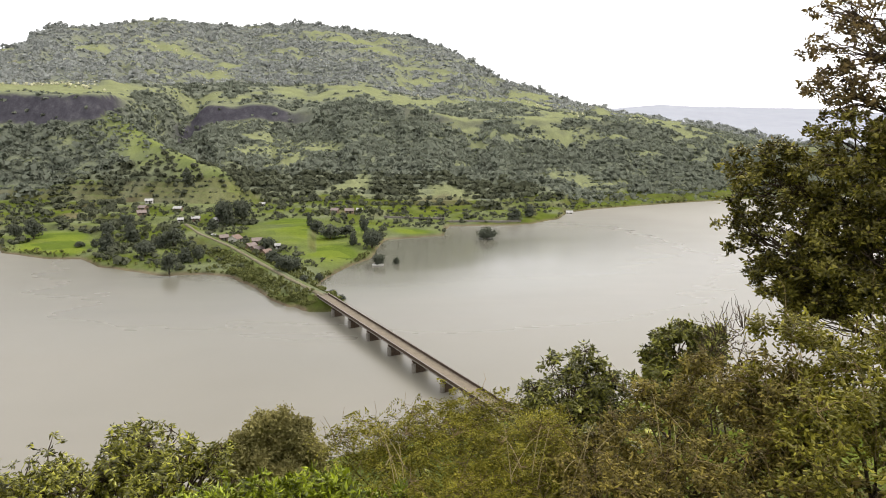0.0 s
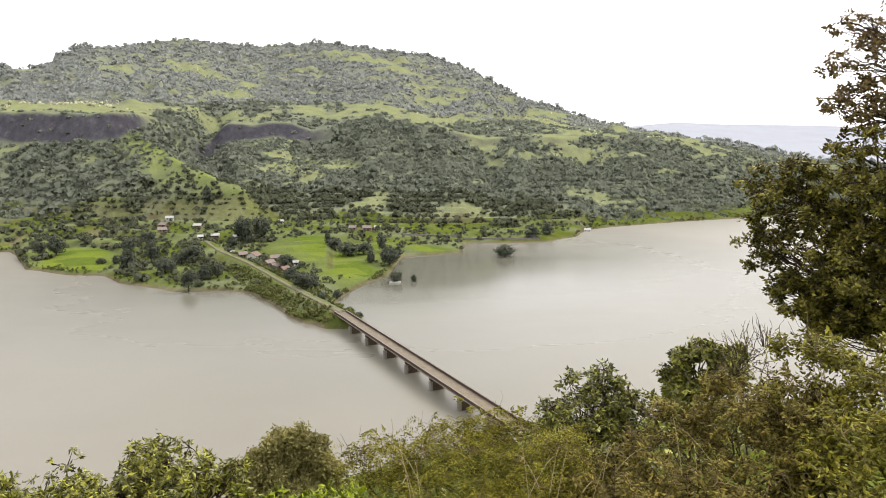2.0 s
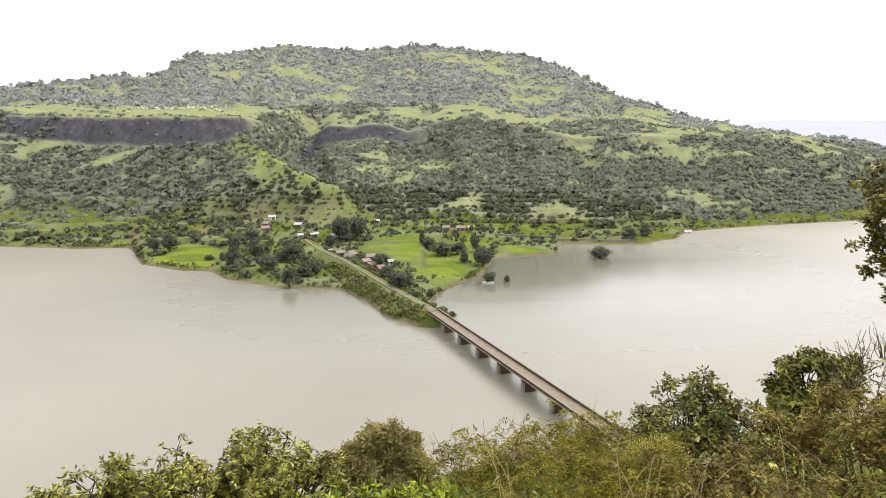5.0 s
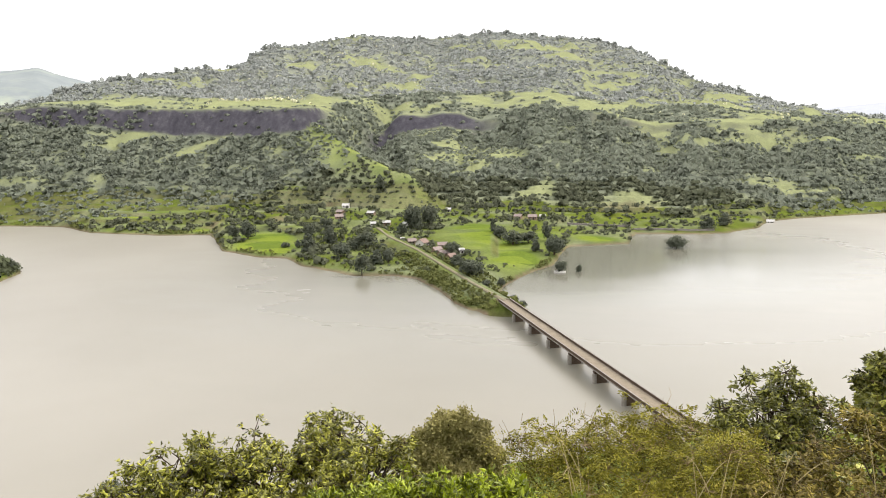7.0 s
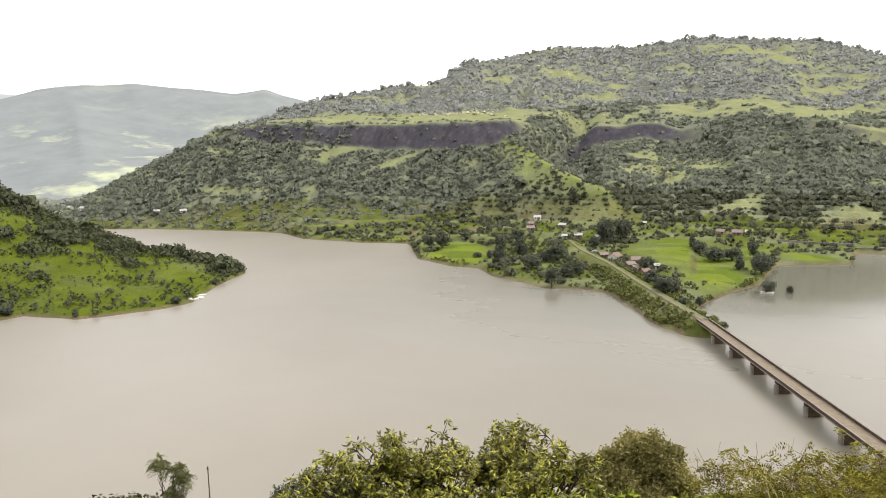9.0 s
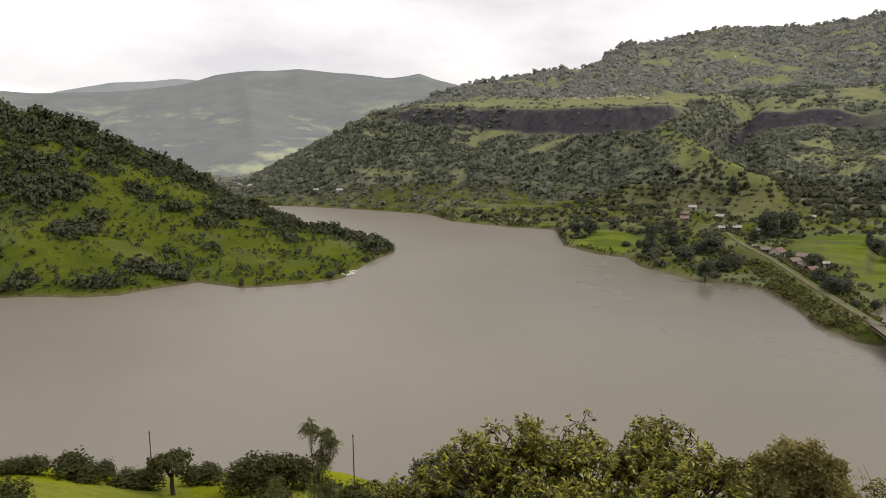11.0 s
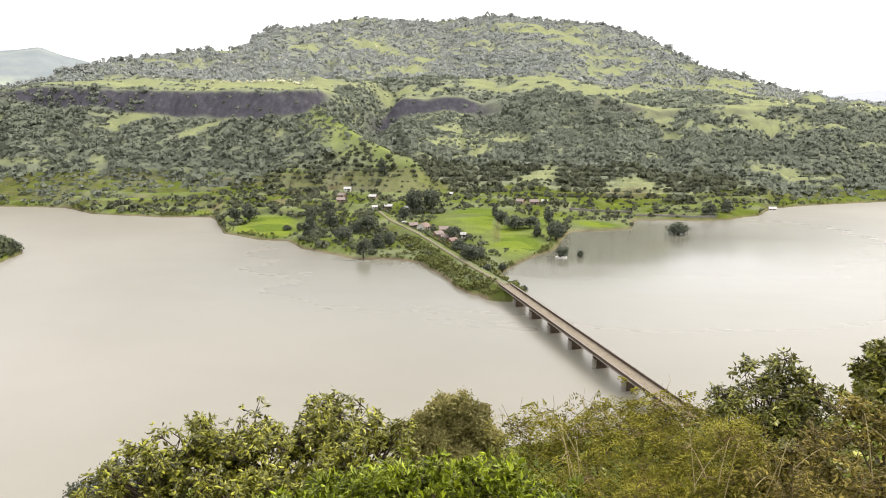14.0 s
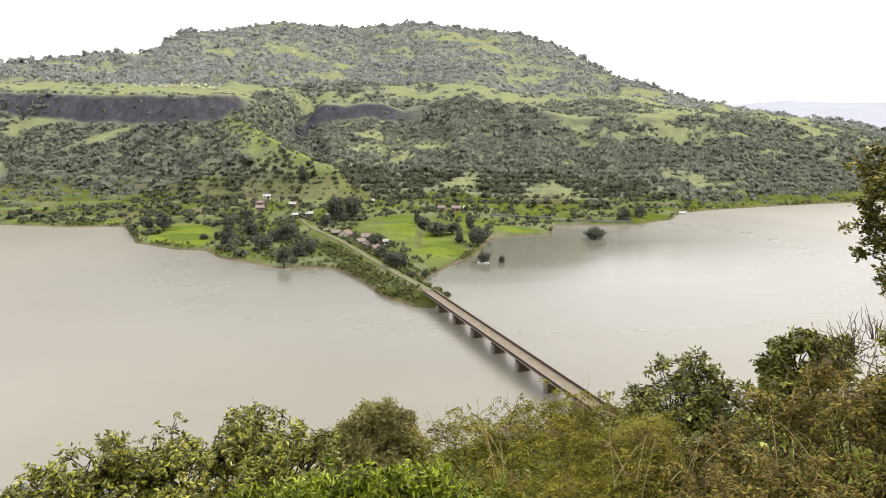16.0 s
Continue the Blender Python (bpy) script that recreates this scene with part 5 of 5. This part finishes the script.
def plant(name, label, category, base, lobes, mat, clusters, per, leaf, slim=0.36, droop=0.5, spread=0.22, trunk=0.1, hollow=0.55, seed=1, up=0.35, parts=None, bare=0, lumps=21, habit="loose", flat=1.0, boughs=0.0, reach=0.76, limb=0.7, leader=None, tidy=0.6):
    """A leafy plant: stem and limbs reach from its base into uneven lobes; leaves sit in clusters over the lobes.
    lobes: (azimuth, elevation, distance, half width, half height) seen from the standing place."""
    global rng
    rng = np.random.default_rng(seed)
    bx, by = polar(*base)
    bz = land(bx, by) - 0.15
    t = thing(name, label, category, Matrix.Translation((bx, by, bz)))
    org = np.array([bx, by, bz])
    cs = [spot(*l[:3]) - org for l in lobes]
    mean = np.mean(cs, axis=0)
    top = max(c[2] for c in cs)
    fork = np.array([mean[0] * 0.25, mean[1] * 0.25, max(0.3, mean[2] * 0.45)])
    paths = [(curve_path((0, 0, -0.2), fork, 0.05, 6, 0.08), np.linspace(trunk * 1.25, trunk * 0.8, 6))]
    if leader:
        tip = spot(*leader) - org
        stem = curve_path((0, 0, -0.2), tip, 0.0, 14, 0.05)
        paths = [(stem, np.linspace(trunk * 1.3, trunk * 0.12, 14))]
    wts = np.array([l[3] * (l[3] + l[4]) * (l[5] if len(l) > 5 else 1.0) for l in lobes])
    counts = np.maximum((clusters * wts / wts.sum()).astype(int), 6)
    fine, P, D = [], [], []
    for l, c, k in zip(lobes, cs, counts):
        start = fork * rng.uniform(0.75, 1.0)
        if leader:
            # limbs leave the stem below the crown part that they carry
            low = c[2] - 0.45 * np.hypot(*(c - tip)[:2]) - rng.uniform(0.2, 0.9)
            start = stem[np.abs(stem[:, 2] - low).argmin()]
            fork = start
        paths.append((curve_path(start, c, 0.15, 7, 0.14), np.linspace(trunk * limb, trunk * limb * 0.23, 7)))
        m = int(lumps * (0.7 + 0.5 * l[3]))
        R = np.array([l[3], l[3], l[4]])
        sub = unit(rng.normal(size=(m, 3)) + [0, 0, up])
        mid = c + sub * R * rng.uniform(0.35, reach, (m, 1))
        size = rng.uniform(0.18, 0.36, (m, 1)) * R * [1, 1, flat]
        if boughs:
            for q in mid:
                paths.append((curve_path(fork + (c - fork) * rng.uniform(0.5, 1.0), q, 0.08, 5, 0.16), np.linspace(boughs, boughs * 0.35, 5)))
        pick = rng.integers(0, m, k)
        dirs = unit(rng.normal(size=(k, 3)) + [0, 0, 0.35])
        p = mid[pick] + dirs * size[pick] * rng.uniform(hollow, 1.0, (k, 1))
        P.append(p)
        D.append(dirs)
        for q, i in zip(p[::2], pick[::2]):
            a = mid[i]
            fine.append((curve_path(a, q, 0.12, 3, 0.2), np.linspace(trunk * 0.1 + 0.004, 0.003, 3)))
        for _ in range(int(bare)):
            dr = unit(rng.normal(size=3) + [0, 0, 0.9])
            q = c + dr * np.array([l[3], l[3], l[4]]) * rng.uniform(0.9, 1.3)
            fine.append((curve_path(c + dr * 0.2, q, 0.15, 5, 0.25), np.linspace(0.007, 0.003, 5)))
    if len(fine) < 800:
        paths, fine = paths + fine, []
    v, f = tubes(paths, 7)
    part("trunk", array_mesh("trunk", v, f, MAT_BARK, True), MAT_BARK, t, "rough brown stem and limbs")
    if fine:
        v, f = tubes(fine, 3)
        twig = MAT_TWIG if bare else MAT_BARK
        part("branchwork", array_mesh("branchwork", v, f, twig, True), twig, t, "thin dry twigs")
    P, D = np.vstack(P), np.vstack(D)
    n = len(P)
    ln = rng.uniform(0.65, 1.25, n * per) * leaf
    face = None
    if habit == "whorl":
        # leaves spread like spokes round the tip of each twig
        tip = unit(D * 0.5 + rng.normal(size=(n, 3)) * 0.25 + [0, 0, 0.55])
        side = unit(np.cross(tip, rng.normal(size=(n, 3))))
        other = np.cross(tip, side)
        th = np.linspace(0, 4 * math.pi, per, endpoint=False)[None, :, None] + rng.normal(size=(n, per, 1)) * tidy
        lift = rng.uniform(-0.3, 0.9, (n, per, 1)) + np.linspace(-0.15, 0.5, per)[None, :, None]
        w = side[:, None] * np.cos(th) + other[:, None] * np.sin(th) + tip[:, None] * lift + [0, 0, -droop]
        o = P[:, None] + tip[:, None] * np.linspace(-spread, 0, per)[None, :, None] + rng.normal(size=(n, per, 3)) * 0.03
        o, w, face = o.reshape(-1, 3), unit(w.reshape(-1, 3)), np.repeat(-tip, per, axis=0)
    elif habit == "frond":
        # leaflets in two ranks along an arching spray
        run = unit(D * [1, 1, 0.5] + rng.normal(size=(n, 3)) * 0.5 + [0, 0, 0.25])
        side = unit(np.cross(run, [0, 0, 1.0]) + rng.normal(size=(n, 3)) * 0.3)
        s = np.linspace(0, 1, per)[None, :, None]
        sign = np.where(np.arange(per) % 2, 1.0, -1.0)[None, :, None]
        o = P[:, None] + (run[:, None] * s - np.array([0, 0, droop]) * s ** 2) * spread
        w = side[:, None] * sign + run[:, None] * 0.5 - np.array([0, 0, 0.8 * droop]) * s + rng.normal(size=(n, per, 3)) * 0.15
        o, w = o.reshape(-1, 3), unit(w.reshape(-1, 3))
        face = np.repeat(np.cross(run, side), per, axis=0)
    else:
        o = (P[:, None] + rng.normal(size=(n, per, 3)) * spread * 0.5).reshape(-1, 3)
        w = (D[:, None] * 0.4 + rng.normal(size=(n, per, 3)) * 0.6 + [0, 0, -droop]).reshape(-1, 3)
    for i, (nm, m, lab, share) in enumerate(parts or [("foliage", mat, "", (0, 1))]):
        z = (o[:, 2] - o[:, 2].min()) / np.ptp(o[:, 2])
        sel = (z + rng.normal(size=len(z)) * 0.05 >= share[0]) & (z < 9 if share[1] >= 1 else z + 0 < share[1])
        v, f = leaves(o[sel], w[sel], ln[sel], ln[sel] * slim, 0.2, None if face is None else face[sel])
        part(nm, array_mesh(nm, v, f, m), m, t, lab)
    return t


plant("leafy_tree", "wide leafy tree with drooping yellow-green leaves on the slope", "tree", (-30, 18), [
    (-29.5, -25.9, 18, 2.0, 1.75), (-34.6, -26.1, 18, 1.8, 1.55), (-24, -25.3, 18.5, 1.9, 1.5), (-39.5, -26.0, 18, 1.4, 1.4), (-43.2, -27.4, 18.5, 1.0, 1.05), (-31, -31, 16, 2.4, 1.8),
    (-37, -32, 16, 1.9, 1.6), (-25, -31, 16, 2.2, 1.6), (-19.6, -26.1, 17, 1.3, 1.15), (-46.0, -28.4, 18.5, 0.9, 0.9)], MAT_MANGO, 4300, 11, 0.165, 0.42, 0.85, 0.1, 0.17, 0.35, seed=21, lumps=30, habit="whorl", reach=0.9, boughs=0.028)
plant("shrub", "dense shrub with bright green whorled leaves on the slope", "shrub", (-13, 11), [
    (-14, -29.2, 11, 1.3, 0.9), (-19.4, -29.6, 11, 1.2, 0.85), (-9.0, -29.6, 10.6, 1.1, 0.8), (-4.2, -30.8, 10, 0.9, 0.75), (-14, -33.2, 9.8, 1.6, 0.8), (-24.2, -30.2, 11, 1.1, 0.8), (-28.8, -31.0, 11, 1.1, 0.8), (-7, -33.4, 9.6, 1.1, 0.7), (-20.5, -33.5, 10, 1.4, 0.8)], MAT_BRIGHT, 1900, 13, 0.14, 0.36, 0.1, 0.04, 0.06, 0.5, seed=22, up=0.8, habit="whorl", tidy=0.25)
plant("tree", "rounded dense tree with dull olive foliage lower on the slope", "tree", (-14.3, 42), [
    (-13.8, -22.7, 42, 1.4, 1.3), (-11.9, -23.6, 41.5, 1.2, 1.3), (-16.0, -23.5, 41.5, 1.3, 1.3), (-18.2, -24.6, 42, 1.0, 1.0), (-10.4, -24.7, 42, 0.9, 1.1), (-14.2, -25.6, 41, 2.4, 2.2), (-11.4, -25.6, 42, 1.05, 1.4), (-17.1, -25.2, 42, 1.1, 1.4), (-14, -29.5, 42, 3.0, 2.4), (-17.6, -27.5, 42, 1.2, 1.4)],
    MAT_ROUND, 3800, 15, 0.22, 0.7, 0.1, 0.32, 0.2, 0.75, seed=23, lumps=9)
plant("thicket_shrub", "feathery yellow-green shrub with thin arching stems", "shrub", (-1, 12.5), [
    (-2.2, -24.5, 13, 1.0, 0.95), (3, -24.2, 12.5, 1.4, 1.05), (-8.2, -25.1, 13, 0.45, 0.85), (-5.5, -24.9, 13, 0.7, 0.9), (8, -25.3, 12, 1.2, 1.05), (0, -29.7, 11, 1.8, 1.1), (6.5, -30, 11, 1.8, 1.2)],
    MAT_FEATHER, 3500, 18, 0.075, 0.32, 0.85, 0.5, 0.05, 0.35, seed=24, bare=9, habit="frond")
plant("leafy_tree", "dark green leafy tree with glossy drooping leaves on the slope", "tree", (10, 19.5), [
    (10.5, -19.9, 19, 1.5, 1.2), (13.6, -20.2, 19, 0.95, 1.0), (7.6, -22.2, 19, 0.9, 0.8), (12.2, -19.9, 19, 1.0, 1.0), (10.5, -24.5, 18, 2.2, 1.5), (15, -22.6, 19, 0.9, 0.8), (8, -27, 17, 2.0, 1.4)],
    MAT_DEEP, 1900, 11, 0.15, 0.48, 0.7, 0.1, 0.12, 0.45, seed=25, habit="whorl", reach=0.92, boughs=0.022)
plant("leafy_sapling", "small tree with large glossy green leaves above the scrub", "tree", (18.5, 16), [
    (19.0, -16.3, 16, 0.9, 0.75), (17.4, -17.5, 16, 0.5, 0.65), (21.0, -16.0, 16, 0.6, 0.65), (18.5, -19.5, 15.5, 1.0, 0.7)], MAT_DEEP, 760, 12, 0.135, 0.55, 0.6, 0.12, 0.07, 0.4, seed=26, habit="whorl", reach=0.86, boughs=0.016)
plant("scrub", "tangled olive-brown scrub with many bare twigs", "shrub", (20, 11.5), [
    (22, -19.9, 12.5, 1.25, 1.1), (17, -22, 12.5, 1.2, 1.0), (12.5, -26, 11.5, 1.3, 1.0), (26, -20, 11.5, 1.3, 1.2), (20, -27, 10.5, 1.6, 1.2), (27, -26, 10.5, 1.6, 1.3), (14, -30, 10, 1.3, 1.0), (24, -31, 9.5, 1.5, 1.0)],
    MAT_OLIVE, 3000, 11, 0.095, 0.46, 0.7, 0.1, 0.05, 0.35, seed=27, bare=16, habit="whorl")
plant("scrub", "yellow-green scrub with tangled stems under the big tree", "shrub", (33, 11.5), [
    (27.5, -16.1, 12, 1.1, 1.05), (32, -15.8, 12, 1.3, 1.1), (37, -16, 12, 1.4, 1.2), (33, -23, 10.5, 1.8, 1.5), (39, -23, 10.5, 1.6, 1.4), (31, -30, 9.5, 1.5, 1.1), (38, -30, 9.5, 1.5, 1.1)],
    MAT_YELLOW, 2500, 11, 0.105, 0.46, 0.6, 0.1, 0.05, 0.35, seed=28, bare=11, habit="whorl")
plant("bare_shrub", "nearly leafless shrub of fine grey twigs", "shrub", (22.6, 13.5), [
    (22.0, -15.6, 13.5, 0.5, 0.6), (23.6, -15.0, 13.5, 0.5, 0.65), (21.2, -17, 13.5, 0.5, 0.5)], MAT_YELLOW, 60, 4, 0.07, 0.3, 0.2, 0.2, 0.03, 0.4, seed=29, bare=26)
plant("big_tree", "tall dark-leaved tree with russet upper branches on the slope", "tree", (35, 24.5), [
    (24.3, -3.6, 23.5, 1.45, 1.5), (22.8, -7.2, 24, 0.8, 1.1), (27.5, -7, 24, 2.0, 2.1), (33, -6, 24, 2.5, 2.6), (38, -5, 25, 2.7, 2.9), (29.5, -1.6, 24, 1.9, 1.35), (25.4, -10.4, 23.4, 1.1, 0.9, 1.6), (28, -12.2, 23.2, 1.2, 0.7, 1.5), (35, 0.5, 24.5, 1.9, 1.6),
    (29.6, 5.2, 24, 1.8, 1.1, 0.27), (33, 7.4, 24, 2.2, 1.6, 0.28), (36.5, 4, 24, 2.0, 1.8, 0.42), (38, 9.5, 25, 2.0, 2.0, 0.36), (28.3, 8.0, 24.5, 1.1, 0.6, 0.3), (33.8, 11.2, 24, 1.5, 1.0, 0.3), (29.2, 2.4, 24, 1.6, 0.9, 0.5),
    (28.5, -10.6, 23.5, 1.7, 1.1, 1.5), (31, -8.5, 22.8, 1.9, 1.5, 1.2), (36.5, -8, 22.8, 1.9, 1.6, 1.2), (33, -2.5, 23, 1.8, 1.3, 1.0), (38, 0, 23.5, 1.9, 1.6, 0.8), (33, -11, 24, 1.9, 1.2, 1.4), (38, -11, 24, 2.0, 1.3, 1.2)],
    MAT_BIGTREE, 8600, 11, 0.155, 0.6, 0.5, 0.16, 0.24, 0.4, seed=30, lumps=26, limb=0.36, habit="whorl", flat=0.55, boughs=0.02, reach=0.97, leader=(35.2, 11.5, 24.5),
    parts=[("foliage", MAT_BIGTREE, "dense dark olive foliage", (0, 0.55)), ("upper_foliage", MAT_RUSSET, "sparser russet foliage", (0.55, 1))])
plant("slender_tree", "slender tree with feathery drooping pale green crown on meadow", "tree", (-52.3, 66), [
    (-52.7, -21.9, 66, 1.0, 0.95), (-51.4, -22.6, 66, 0.9, 0.9), (-50.8, -23.4, 66, 0.9, 0.8), (-52.0, -24.4, 66, 1.2, 1.0), (-51.9, -26.6, 66, 1.5, 1.3), (-55.6, -25.9, 65, 0.95, 0.95), (-56.3, -27.4, 64, 1.2, 1.1), (-54.0, -28.4, 65, 1.6, 1.3)], MAT_SLENDER, 900, 10, 0.3, 0.3, 0.9, 0.55, 0.1, 0.25, seed=32, boughs=0.025, reach=0.95, lumps=9, habit="frond")
plant("bush", "dense green bush below the leafy tree", "shrub", (-41.5, 58), [
    (-41.3, -24.9, 58, 1.7, 1.2), (-43.6, -25.8, 58, 1.4, 1.1), (-39, -26, 58, 1.5, 1.2), (-41.5, -28, 57, 2.6, 1.8)], MAT_TREE, 800, 12, 0.26, 0.55, 0.2, 0.5, 0.12, 0.5, seed=33)


def stalks():
    """Dry straw-coloured stalks arching out of the feathery shrub."""
    r = np.random.default_rng(44)
    for i in range(22):
        az = r.uniform(-7, 12) if i < 13 else r.uniform(12, 34)
        top = -21.8 if i < 13 else -19.0
        a = spot(az, top - r.uniform(3.5, 6.0), 10.6)
        b = spot(az + r.normal() * 2.6, top - r.uniform(0.0, 3.5), 11.2)
        t = np.linspace(0, 1, 9)[:, None]
        pts = a + (b - a) * t + np.array([0, 0, 0.22]) * (t * (1 - t)) - np.array([0, 0, 0.1]) * t ** 4
        v, f = tubes([(pts - a, np.linspace(0.007, 0.003, 9))], 5)
        ob = tagged(new("dry_stalk", array_mesh("dry_stalk", v, f, MAT_STRAW, True)), "dry straw-coloured stalk arching over green shrubs", "stalk", "dry stalks")
        ob.matrix_basis = Matrix.Translation(a)


stalks()


def undergrowth():
    """Weeds and low leaves covering the near slope between the shrubs."""
    x, y, az, d, r = scatter(2400, -58, 48, 8.5, 40, 121)
    x2, y2, _, d2, _ = scatter(1000, -50, 42, 40, 105, 122)
    for name, X, Y, s0, k in (("undergrowth", x, y, 0.6, 24), ("slope_scrub", x2, y2, 2.2, 18)):
        size = s0 * np.exp(r.normal(0, 0.35, len(X)))
        clump_field(name, "tangled green undergrowth on the hillside", X, Y, size, size * 0.9, k, MAT_OLIVE if s0 < 1 else MAT_DEEP, 15, fine=0.34 if s0 < 1 else 0.5)


undergrowth()
